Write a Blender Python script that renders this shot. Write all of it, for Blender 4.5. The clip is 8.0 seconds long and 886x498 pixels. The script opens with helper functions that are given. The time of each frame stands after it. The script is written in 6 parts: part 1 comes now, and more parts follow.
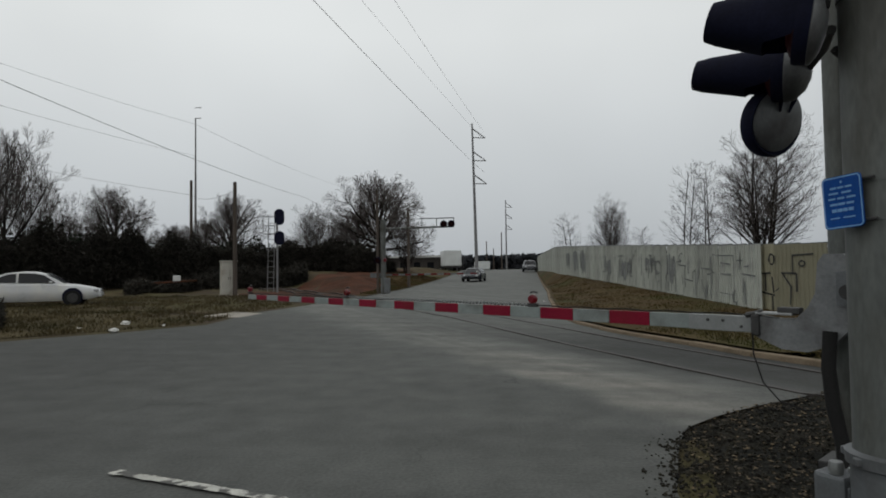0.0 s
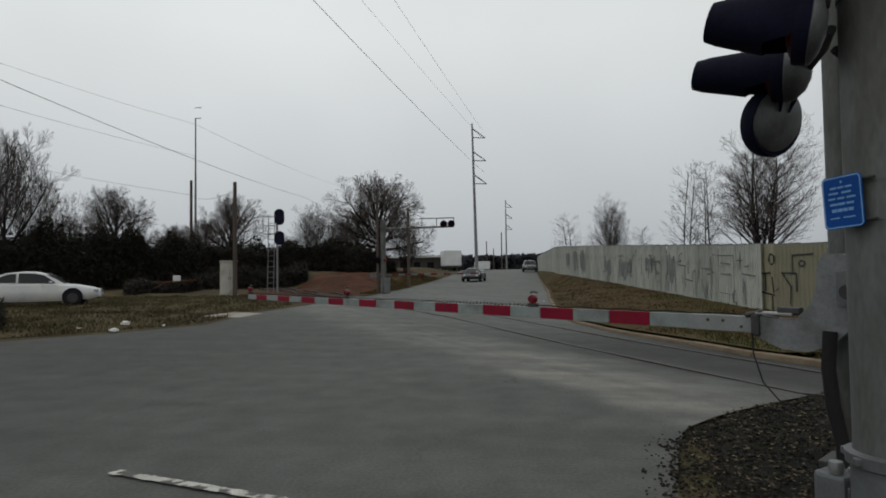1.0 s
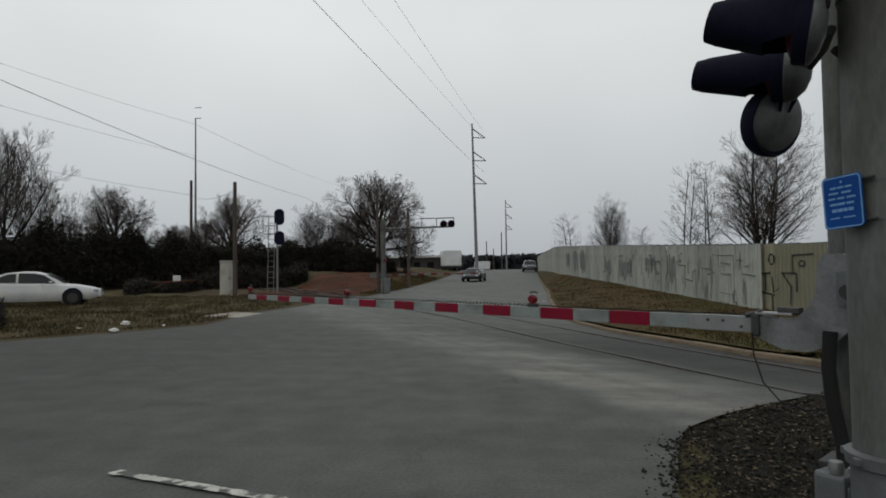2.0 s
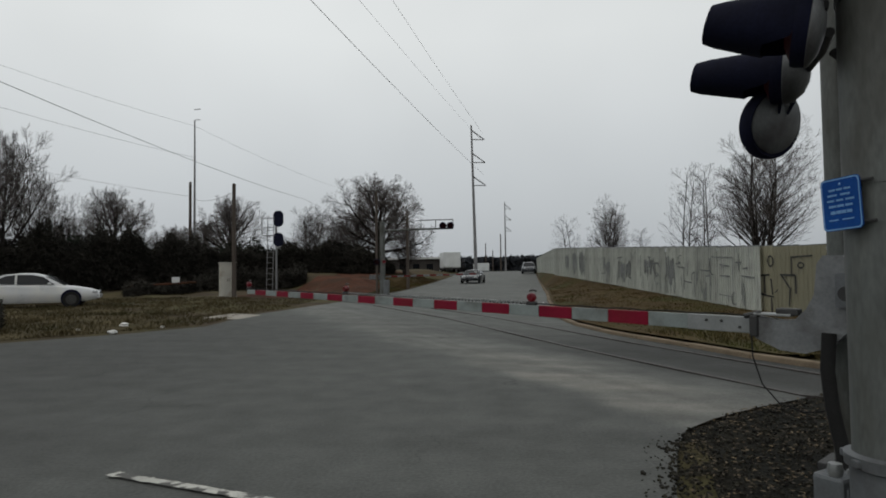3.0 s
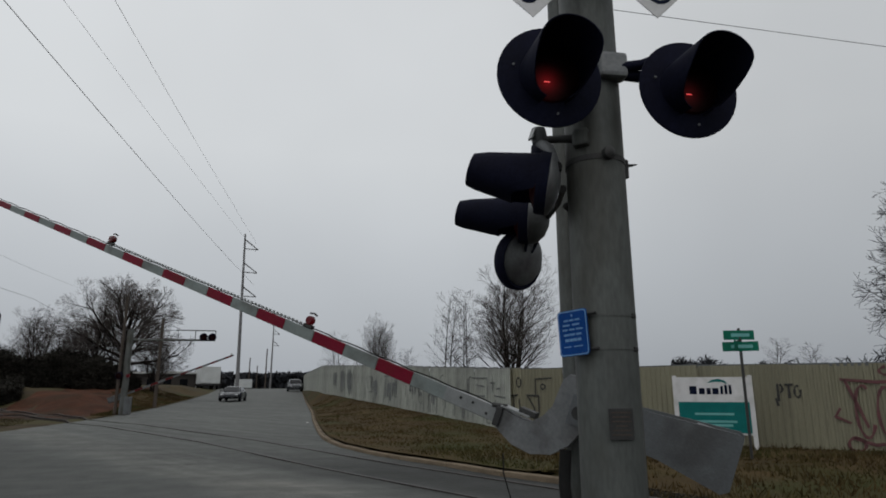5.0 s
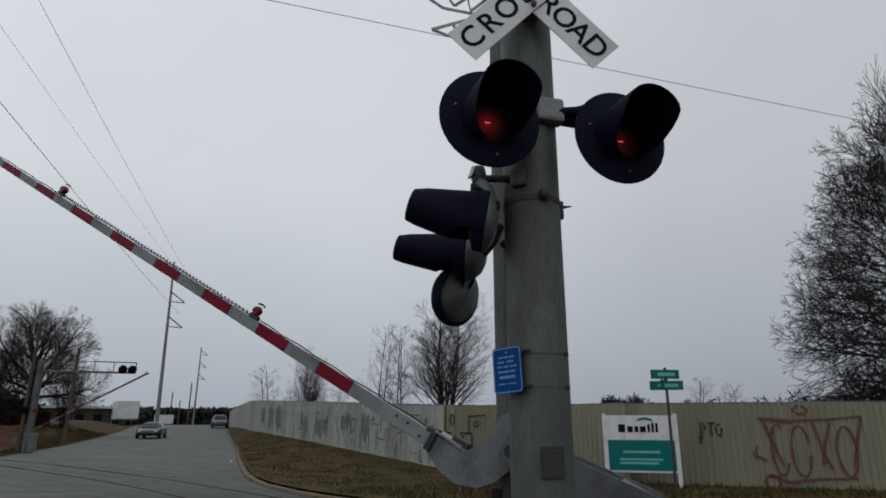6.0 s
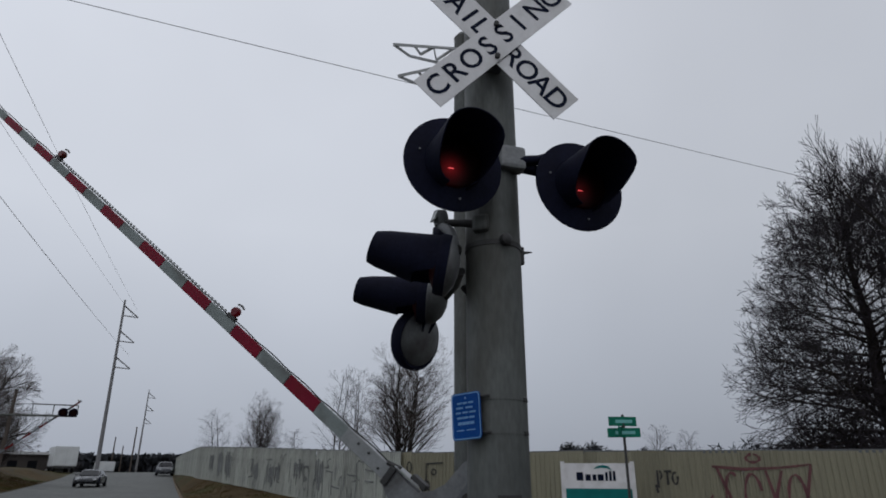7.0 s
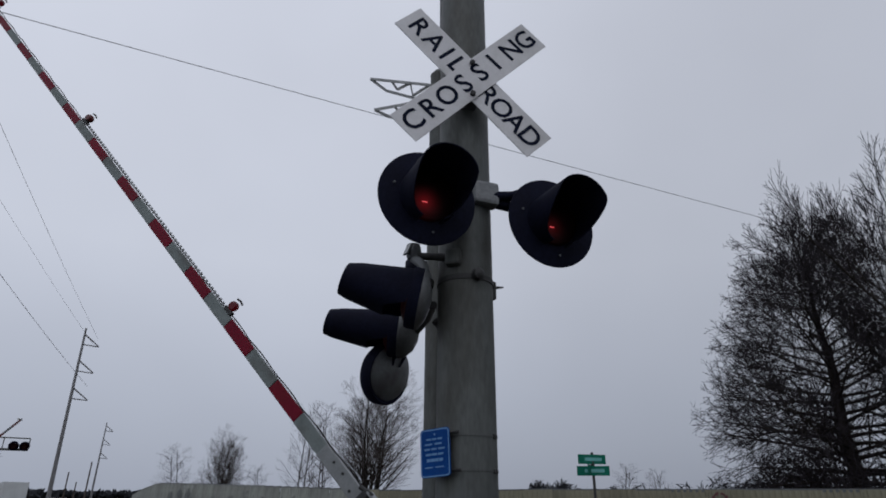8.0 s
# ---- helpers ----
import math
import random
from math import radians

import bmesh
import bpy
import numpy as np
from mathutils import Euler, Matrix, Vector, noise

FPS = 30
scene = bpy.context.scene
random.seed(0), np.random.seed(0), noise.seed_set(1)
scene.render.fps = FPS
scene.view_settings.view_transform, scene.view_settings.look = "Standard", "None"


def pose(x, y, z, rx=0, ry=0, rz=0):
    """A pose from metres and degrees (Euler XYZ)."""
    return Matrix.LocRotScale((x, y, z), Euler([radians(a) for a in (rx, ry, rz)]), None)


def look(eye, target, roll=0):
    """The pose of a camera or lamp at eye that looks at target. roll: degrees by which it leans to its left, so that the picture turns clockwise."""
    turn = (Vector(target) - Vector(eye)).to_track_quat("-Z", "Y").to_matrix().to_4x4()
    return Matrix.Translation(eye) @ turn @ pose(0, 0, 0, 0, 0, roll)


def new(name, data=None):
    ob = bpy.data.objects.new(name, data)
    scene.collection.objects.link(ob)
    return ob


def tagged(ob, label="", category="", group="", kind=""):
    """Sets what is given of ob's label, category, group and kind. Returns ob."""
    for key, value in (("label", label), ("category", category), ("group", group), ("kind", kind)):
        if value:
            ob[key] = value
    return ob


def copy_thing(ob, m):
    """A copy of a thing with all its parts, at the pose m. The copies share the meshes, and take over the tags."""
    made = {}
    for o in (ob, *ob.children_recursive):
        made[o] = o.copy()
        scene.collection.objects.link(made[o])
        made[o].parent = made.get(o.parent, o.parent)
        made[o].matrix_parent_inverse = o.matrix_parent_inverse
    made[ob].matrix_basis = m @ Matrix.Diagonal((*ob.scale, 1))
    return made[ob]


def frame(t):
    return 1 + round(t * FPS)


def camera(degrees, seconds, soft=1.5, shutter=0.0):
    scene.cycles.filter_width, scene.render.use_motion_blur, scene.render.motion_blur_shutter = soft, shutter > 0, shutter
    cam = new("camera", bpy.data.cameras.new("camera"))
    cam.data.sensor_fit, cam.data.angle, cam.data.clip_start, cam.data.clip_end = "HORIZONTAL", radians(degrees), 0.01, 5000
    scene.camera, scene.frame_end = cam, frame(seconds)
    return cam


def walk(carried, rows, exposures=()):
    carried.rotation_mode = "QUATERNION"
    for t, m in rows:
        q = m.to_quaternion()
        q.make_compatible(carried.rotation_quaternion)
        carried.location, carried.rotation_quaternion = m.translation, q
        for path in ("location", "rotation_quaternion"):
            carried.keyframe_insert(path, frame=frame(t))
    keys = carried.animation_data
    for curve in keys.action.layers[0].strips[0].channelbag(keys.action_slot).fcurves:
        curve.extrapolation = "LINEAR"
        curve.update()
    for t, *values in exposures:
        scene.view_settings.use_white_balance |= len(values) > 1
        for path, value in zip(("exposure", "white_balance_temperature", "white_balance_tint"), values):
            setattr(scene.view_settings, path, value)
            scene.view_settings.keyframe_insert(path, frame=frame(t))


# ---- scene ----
cam = camera(71.78, 8.0, soft=1.8)
EYE = (0, 0, 1.45)
TURNS = [
    (0.0, 0, 2.1, 0.8), (2.8, 0, 2.1, 0.8), (3.0, -0.08, 2.26, 0.78), (3.2, -1.79, 4.68, 0.69), (3.5, -4.36, 7.33, 0.49),
    (4.0, -10.56, 9.05, 0.33), (4.5, -16.1, 11.32, 0.15), (4.7, -18.39, 12.02, 0.08), (5.8, -26.43, 15.44, -0.06),
    (6.0, -27.39, 16.2, -0.17), (6.5, -30.13, 18.22, -0.15), (7.0, -31.2, 20.26, -0.22), (7.5, -31.96, 21.77, -0.27),
    (8.0, -34.02, 23.41, -0.37),
]
walk(cam, [(t, pose(*EYE, 90 + pitch, roll, yaw)) for t, yaw, pitch, roll in TURNS],
     exposures=[(0.0, 0.0, 6500, 6), (3.0, 0.0, 6500, 6), (3.5, -0.2, 6480, 6), (4.5, -0.2, 6430, 7), (6.0, -0.17, 6190, 9), (7.0, -0.2, 6010, 11), (8.0, -0.3, 5870, 13)])

# ---- light: an overcast winter day ----
world = bpy.data.worlds.new("overcast_sky")
scene.world = world
world.use_nodes = True
wn, wl = world.node_tree.nodes, world.node_tree.links
wn.clear()
w_out, w_bg = wn.new("ShaderNodeOutputWorld"), wn.new("ShaderNodeBackground")
w_sky = wn.new("ShaderNodeTexSky")
w_sky.sky_type, w_sky.sun_disc = "NISHITA", False
w_sky.sun_elevation, w_sky.sun_rotation, w_sky.dust_density = radians(42), radians(200), 6
w_dim = wn.new("ShaderNodeVectorMath")
w_dim.operation = "SCALE"
w_dim.inputs["Scale"].default_value = 0.1
w_geo, w_sep = wn.new("ShaderNodeTexCoord"), wn.new("ShaderNodeSeparateXYZ")
w_ramp = wn.new("ShaderNodeValToRGB")
w_ramp.color_ramp.elements[0].position, w_ramp.color_ramp.elements[0].color = 0.0, (0.44, 0.46, 0.5, 1)
w_ramp.color_ramp.elements[1].position, w_ramp.color_ramp.elements[1].color = 0.75, (0.8, 0.8, 0.81, 1)
mid = w_ramp.color_ramp.elements.new(0.36)
mid.color = (0.75, 0.755, 0.765, 1)
w_noise, w_map = wn.new("ShaderNodeTexNoise"), wn.new("ShaderNodeMapRange")
w_noise.inputs["Scale"].default_value, w_noise.inputs["Detail"].default_value = 2.2, 3
w_map.inputs["To Min"].default_value, w_map.inputs["To Max"].default_value = 1.02, 1.30
w_cloud, w_mix = wn.new("ShaderNodeVectorMath"), wn.new("ShaderNodeMix")
w_cloud.operation, w_mix.data_type = "SCALE", "RGBA"
w_mix.inputs[0].default_value = 0.92
wl.new(w_geo.outputs["Generated"], w_sep.inputs[0])
wl.new(w_sep.outputs["Z"], w_ramp.inputs[0])
wl.new(w_geo.outputs["Generated"], w_noise.inputs["Vector"])
wl.new(w_noise.outputs[0], w_map.inputs[0])
wl.new(w_ramp.outputs[0], w_cloud.inputs[0])
w_half, w_side, w_mul = wn.new("ShaderNodeMath"), wn.new("ShaderNodeFloatCurve"), wn.new("ShaderNodeMath")
w_half.operation, w_mul.operation = "MULTIPLY_ADD", "MULTIPLY"  # the veiled sun brightens the west side
w_half.inputs[1].default_value, w_half.inputs[2].default_value = 0.5, 0.5
side_curve = w_side.mapping.curves[0]
side_curve.points[0].location, side_curve.points[1].location = (0.0, 0.95), (1.0, 0.68)
for sx, sy in ((0.25, 0.92), (0.5, 0.905), (0.66, 0.87), (0.78, 0.81), (0.9, 0.72)):
    side_curve.points.new(sx, sy)
w_side.mapping.update()
wl.new(w_sep.outputs["X"], w_half.inputs[0])
wl.new(w_half.outputs[0], w_side.inputs["Value"])
wl.new(w_side.outputs[0], w_mul.inputs[0])
wl.new(w_map.outputs[0], w_mul.inputs[1])
wl.new(w_mul.outputs[0], w_cloud.inputs["Scale"])
wl.new(w_sky.outputs[0], w_dim.inputs[0])
wl.new(w_dim.outputs[0], w_mix.inputs[6])
wl.new(w_cloud.outputs[0], w_mix.inputs[7])
wl.new(w_mix.outputs[2], w_bg.inputs[0])
wl.new(w_bg.outputs[0], w_out.inputs[0])
sun = new("sun", bpy.data.lights.new("sun", "SUN"))
sun.data.energy, sun.data.angle, sun.data.color = 0.35, radians(30), (1, 0.97, 0.93)
sun.matrix_world = look((-16, 0, 30), (0, 10, 0))


# ---- materials ----
def rgba(c, k=1.0):
    return (min(1, c[0] * k), min(1, c[1] * k), min(1, c[2] * k), 1)


def surface(name, colour, rough=0.8, metal=0.0, vary=0.25, scale=6.0, fine=60.0, bump=0.2, stain=None, stain_scale=0.6,
            stain_at=(0.5, 0.65), island=0.0, glow=None, coat=0.0, stretch=(1, 1, 1), spec=0.5, piece=0.0):
    """Base colour with coarse and fine variation, an optional stain colour in patches, and bump."""
    m = bpy.data.materials.new(name)
    m.use_nodes = True
    n, l = m.node_tree.nodes, m.node_tree.links
    b = n["Principled BSDF"]
    b.inputs["Specular IOR Level"].default_value = spec
    b.inputs["Metallic"].default_value, b.inputs["Coat Weight"].default_value = metal, coat
    tc, mp = n.new("ShaderNodeTexCoord"), n.new("ShaderNodeMapping")
    mp.inputs["Scale"].default_value = stretch
    l.new(tc.outputs["Object"], mp.inputs[0])
    coarse, grain = n.new("ShaderNodeTexNoise"), n.new("ShaderNodeTexNoise")
    coarse.inputs["Scale"].default_value, coarse.inputs["Detail"].default_value = scale, 6
    grain.inputs["Scale"].default_value, grain.inputs["Detail"].default_value = fine, 3
    l.new(mp.outputs[0], coarse.inputs["Vector"])
    l.new(mp.outputs[0], grain.inputs["Vector"])
    r1 = n.new("ShaderNodeValToRGB")
    r1.color_ramp.elements[0].position, r1.color_ramp.elements[0].color = 0.3, rgba(colour, 1 - vary)
    r1.color_ramp.elements[1].position, r1.color_ramp.elements[1].color = 0.7, rgba(colour, 1 + vary)
    l.new(coarse.outputs[0], r1.inputs[0])
    last = r1.outputs[0]
    if stain:
        patch, r2, mx = n.new("ShaderNodeTexNoise"), n.new("ShaderNodeMapRange"), n.new("ShaderNodeMix")
        patch.inputs["Scale"].default_value, patch.inputs["Detail"].default_value = stain_scale, 5
        l.new(mp.outputs[0], patch.inputs["Vector"])
        r2.inputs["From Min"].default_value, r2.inputs["From Max"].default_value = stain_at
        l.new(patch.outputs[0], r2.inputs[0])
        mx.data_type = "RGBA"
        l.new(r2.outputs[0], mx.inputs[0])
        l.new(last, mx.inputs[6])
        mx.inputs[7].default_value = rgba(stain)
        last = mx.outputs[2]
    r3, mul = n.new("ShaderNodeMapRange"), n.new("ShaderNodeVectorMath")
    r3.inputs["From Min"].default_value, r3.inputs["From Max"].default_value = 0.3, 0.7
    r3.inputs["To Min"].default_value, r3.inputs["To Max"].default_value = 1 - vary * 0.6, 1 + vary * 0.6
    mul.operation = "SCALE"
    l.new(grain.outputs[0], r3.inputs[0])
    l.new(last, mul.inputs[0])
    l.new(r3.outputs[0], mul.inputs["Scale"])
    last = mul.outputs[0]
    if island:
        gi, r4, m4 = n.new("ShaderNodeNewGeometry"), n.new("ShaderNodeMapRange"), n.new("ShaderNodeVectorMath")
        r4.inputs["To Min"].default_value, r4.inputs["To Max"].default_value = 1 - island, 1 + island
        m4.operation = "SCALE"
        l.new(gi.outputs["Random Per Island"], r4.inputs[0])
        l.new(last, m4.inputs[0])
        l.new(r4.outputs[0], m4.inputs["Scale"])
        last = m4.outputs[0]
    if piece:
        oi, r6, m6 = n.new("ShaderNodeObjectInfo"), n.new("ShaderNodeMapRange"), n.new("ShaderNodeVectorMath")
        r6.inputs["To Min"].default_value, r6.inputs["To Max"].default_value = 1 - piece, 1 + piece
        m6.operation = "SCALE"
        l.new(oi.outputs["Random"], r6.inputs[0])
        l.new(last, m6.inputs[0])
        l.new(r6.outputs[0], m6.inputs["Scale"])
        last = m6.outputs[0]
    l.new(last, b.inputs["Base Color"])
    r5 = n.new("ShaderNodeMapRange")
    r5.inputs["To Min"].default_value, r5.inputs["To Max"].default_value = max(0.02, rough - 0.12), min(1, rough + 0.12)
    l.new(coarse.outputs[0], r5.inputs[0])
    l.new(r5.outputs[0], b.inputs["Roughness"])
    if bump:
        bp = n.new("ShaderNodeBump")
        bp.inputs["Strength"].default_value, bp.inputs["Distance"].default_value = bump, 0.02
        l.new(grain.outputs[0], bp.inputs["Height"])
        l.new(bp.outputs[0], b.inputs["Normal"])
    if glow:
        b.inputs["Emission Color"].default_value, b.inputs["Emission Strength"].default_value = rgba(glow[0]), glow[1]
    return m


def road_surface():
    """Worn asphalt: a dusty pale band where the traffic turns, oily dark strips along the rails, tyre streaks, cracks and grain."""
    m = bpy.data.materials.new("worn_asphalt")
    m.use_nodes = True
    n, l = m.node_tree.nodes, m.node_tree.links
    b = n["Principled BSDF"]
    b.inputs["Specular IOR Level"].default_value = 0.25
    tc, xyz = n.new("ShaderNodeTexCoord"), n.new("ShaderNodeSeparateXYZ")
    l.new(tc.outputs["Object"], xyz.inputs[0])

    def calc(op, *args, clamp=False):
        nd = n.new("ShaderNodeMath")
        nd.operation, nd.use_clamp = op, clamp
        for i, a in enumerate(args):
            if isinstance(a, (int, float)):
                nd.inputs[i].default_value = a
            else:
                l.new(a, nd.inputs[i])
        return nd.outputs[0]

    def ramp(v, a, b2):
        nd = n.new("ShaderNodeMapRange")
        nd.interpolation_type = "SMOOTHSTEP"
        nd.inputs["From Min"].default_value, nd.inputs["From Max"].default_value = a, b2
        l.new(v, nd.inputs[0])
        return nd.outputs[0]

    def grainy(scale, detail=5, vec=None):
        nd = n.new("ShaderNodeTexNoise")
        nd.inputs["Scale"].default_value, nd.inputs["Detail"].default_value = scale, detail
        l.new(vec or tc.outputs["Object"], nd.inputs["Vector"])
        return nd.outputs[0]

    x, y = xyz.outputs["X"], xyz.outputs["Y"]
    wob = calc("SUBTRACT", grainy(0.5), 0.5)
    # across and along the turning traffic
    s = calc("ADD", calc("ADD", x, calc("MULTIPLY", y, 0.42)), -5.1)
    s = calc("ADD", s, calc("MULTIPLY", wob, 1.5))
    u = calc("ADD", calc("ADD", x, calc("MULTIPLY", y, 0.455)), -8.85)
    stretch = n.new("ShaderNodeCombineXYZ")
    l.new(calc("MULTIPLY", u, 2.6), stretch.inputs[0])
    l.new(calc("MULTIPLY", y, 0.14), stretch.inputs[1])
    streak = grainy(1.0, 6, stretch.outputs[0])
    cross = n.new("ShaderNodeCombineXYZ")
    l.new(calc("MULTIPLY", calc("ADD", x, calc("MULTIPLY", y, -0.5)), 0.22), cross.inputs[0])
    l.new(calc("MULTIPLY", calc("ADD", y, calc("MULTIPLY", x, 0.25)), 1.5), cross.inputs[1])
    sweep = grainy(1.0, 5, cross.outputs[0])
    pale = calc("MULTIPLY", ramp(s, -0.75, -0.25), calc("SUBTRACT", 1.0, ramp(s, 0.5, 2.0)))
    pale = calc("MULTIPLY", pale, ramp(sweep, 0.2, 0.62))
    near = calc("MULTIPLY", calc("SUBTRACT", 1.0, ramp(y, 8.5, 13.0)), ramp(y, 5.2, 7.0))
    pale = calc("MULTIPLY", pale, calc("MULTIPLY_ADD", near, 0.65, 0.35))
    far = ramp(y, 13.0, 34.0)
    oily = calc("MULTIPLY", ramp(u, -2.3, -0.7), calc("SUBTRACT", 1.0, ramp(y, 10.0, 17.0)))
    bare = calc("MULTIPLY", calc("SUBTRACT", 1.0, ramp(s, -1.4, -0.4)), calc("MULTIPLY_ADD", calc("SUBTRACT", 1.0, ramp(x, -7.0, 0.5)), 0.8, 0.2))
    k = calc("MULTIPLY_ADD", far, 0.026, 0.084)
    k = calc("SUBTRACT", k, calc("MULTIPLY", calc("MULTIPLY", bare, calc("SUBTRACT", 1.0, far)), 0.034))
    k = calc("ADD", k, calc("MULTIPLY", pale, 0.06))
    k = calc("MULTIPLY", k, calc("SUBTRACT", 1.0, calc("MULTIPLY", oily, 0.6)))
    k = calc("MULTIPLY", k, calc("MULTIPLY_ADD", calc("SUBTRACT", streak, 0.5), calc("MULTIPLY_ADD", ramp(s, -0.5, 0.6), 1.0, 0.25), 1.0))
    k = calc("MULTIPLY", k, calc("MULTIPLY_ADD", calc("SUBTRACT", sweep, 0.5), 0.6, 1.0))
    k = calc("MULTIPLY", k, calc("MULTIPLY_ADD", calc("SUBTRACT", grainy(2.2), 0.5), 0.85, 1.0))
    fine = grainy(34, 3)
    k = calc("MULTIPLY", k, calc("MULTIPLY_ADD", calc("SUBTRACT", fine, 0.5), 0.9, 1.0))
    crack = n.new("ShaderNodeTexVoronoi")
    crack.feature = "DISTANCE_TO_EDGE"
    crack.inputs["Scale"].default_value = 0.5
    bent = n.new("ShaderNodeVectorMath")
    soft = n.new("ShaderNodeTexNoise")
    soft.inputs["Scale"].default_value, soft.inputs["Detail"].default_value = 1.6, 5
    l.new(tc.outputs["Object"], soft.inputs["Vector"])
    l.new(tc.outputs["Object"], bent.inputs[0])
    l.new(soft.outputs[1], bent.inputs[1])
    l.new(bent.outputs[0], crack.inputs["Vector"])
    line = calc("MULTIPLY", calc("SUBTRACT", 1.0, ramp(crack.outputs["Distance"], 0.002, 0.012)), ramp(grainy(0.35), 0.5, 0.62))
    k = calc("MULTIPLY", k, calc("SUBTRACT", 1.0, calc("MULTIPLY", line, 0.35)))
    tint, col = n.new("ShaderNodeMix"), n.new("ShaderNodeVectorMath")
    tint.data_type, col.operation = "RGBA", "SCALE"
    tint.inputs[6].default_value, tint.inputs[7].default_value = (0.96, 1.0, 0.95, 1), (1.03, 1.0, 0.9, 1)
    l.new(pale, tint.inputs[0])
    l.new(tint.outputs[2], col.inputs[0])
    l.new(k, col.inputs["Scale"])
    l.new(col.outputs[0], b.inputs["Base Color"])
    l.new(calc("MULTIPLY_ADD", streak, 0.2, 0.75), b.inputs["Roughness"])
    bp = n.new("ShaderNodeBump")
    bp.inputs["Strength"].default_value, bp.inputs["Distance"].default_value = 0.6, 0.02
    l.new(fine, bp.inputs["Height"])
    l.new(bp.outputs[0], b.inputs["Normal"])
    return m


ASPHALT = road_surface()
GROUND = surface("dry_soil", (0.05, 0.038, 0.024), 0.95, vary=0.35, scale=0.8, fine=14, bump=0.5, stain=(0.06, 0.055, 0.025), stain_scale=0.25, stain_at=(0.42, 0.6), spec=0.08)
CLAY = surface("red_clay", (0.062, 0.026, 0.015), 0.95, vary=0.45, scale=0.7, fine=9, bump=0.5, stain=(0.04, 0.022, 0.013), stain_scale=0.5, spec=0.08)
GRASS = surface("dry_grass", (0.058, 0.041, 0.018), 0.9, vary=0.2, scale=0.5, fine=3, bump=0, stain=(0.045, 0.047, 0.017), stain_scale=0.3, stain_at=(0.45, 0.65), island=0.2, spec=0.08)
LAWN = surface("winter_lawn", (0.056, 0.039, 0.0175), 0.95, vary=0.25, scale=0.6, fine=18, bump=0.5, stain=(0.04, 0.043, 0.015), stain_scale=0.22, stain_at=(0.5, 0.66), spec=0.08)
PLOT = surface("rough_dark_grass", (0.062, 0.05, 0.026), 0.95, vary=0.3, scale=0.7, fine=18, bump=0.5, stain=(0.032, 0.03, 0.014), stain_scale=0.3, spec=0.08)
DEADGRASS = surface("dead_grass", (0.064, 0.052, 0.027), 0.9, vary=0.22, scale=0.5, fine=3, bump=0, stain=(0.034, 0.032, 0.014), stain_scale=0.4, island=0.2, spec=0.08)
BALLAST = surface("dark_ballast", (0.011, 0.011, 0.009), 0.9, vary=0.5, scale=3, fine=22, bump=0.8, stain=(0.022, 0.019, 0.013), stain_scale=0.9, stain_at=(0.52, 0.66), spec=0.08)
STONE = surface("gravel_stone", (0.016, 0.0145, 0.0105), 0.95, vary=0.3, scale=8, fine=60, bump=0.3, island=0.75, spec=0.2)
LEAF = surface("dead_leaf", (0.075, 0.055, 0.03), 0.9, vary=0.3, scale=8, fine=60, bump=0, island=0.7)
CONCRETE = surface("kerb_concrete", (0.17, 0.135, 0.097), 0.9, vary=0.2, scale=2, fine=40, bump=0.25, stain=(0.07, 0.056, 0.04), stain_scale=1.6, spec=0.08)
SLAB = surface("pale_concrete", (0.25, 0.23, 0.2), 0.9, vary=0.15, scale=2, fine=40, bump=0.2)
LINE = surface("worn_white_paint", (0.36, 0.36, 0.33), 0.8, vary=0.25, scale=6, fine=60, bump=0.2, stain=(0.06, 0.06, 0.056), stain_scale=9, stain_at=(0.46, 0.55))
RAIL = surface("rusty_rail", (0.035, 0.03, 0.027), 0.6, 0.4, vary=0.3, scale=5, fine=80)
MAST = surface("weathered_galvanised_mast", (0.09, 0.098, 0.094), 0.62, 0.15, vary=0.28, scale=1.8, fine=30, bump=0.08, stain=(0.046, 0.046, 0.039), stain_scale=1.7, stain_at=(0.44, 0.62), stretch=(1.8, 1.8, 0.5))
GALV = surface("galvanised_steel", (0.11, 0.118, 0.125), 0.5, 0.35, vary=0.15, scale=5, fine=60, bump=0.08, stain=(0.08, 0.082, 0.085), stain_scale=3)
BRIGHT = surface("bare_aluminium", (0.24, 0.25, 0.25), 0.42, 0.6, vary=0.12, scale=4, fine=60, bump=0.05)
PALEGALV = surface("dull_zinc_casting", (0.155, 0.163, 0.168), 0.5, 0.25, vary=0.2, scale=4, fine=50, bump=0.1, stain=(0.085, 0.085, 0.085), stain_scale=3)
DARKSTEEL = surface("dark_fittings", (0.035, 0.035, 0.035), 0.6, 0.3, vary=0.3, scale=8, fine=80, bump=0.1)
HOOD = surface("black_enamel_hood", (0.007, 0.008, 0.019), 0.7, 0.0, vary=0.3, scale=4, fine=60, bump=0.03, spec=0.06)
RUBBER = surface("black_rubber", (0.01, 0.01, 0.01), 0.8, vary=0.3, scale=6, fine=80, spec=0.2)
REDLENS = surface("dark_red_lens", (0.007, 0.0006, 0.0012), 0.5, vary=0.25, scale=12, fine=90, bump=0.15, spec=0.15, glow=((1, 0.02, 0.03), 0.002))


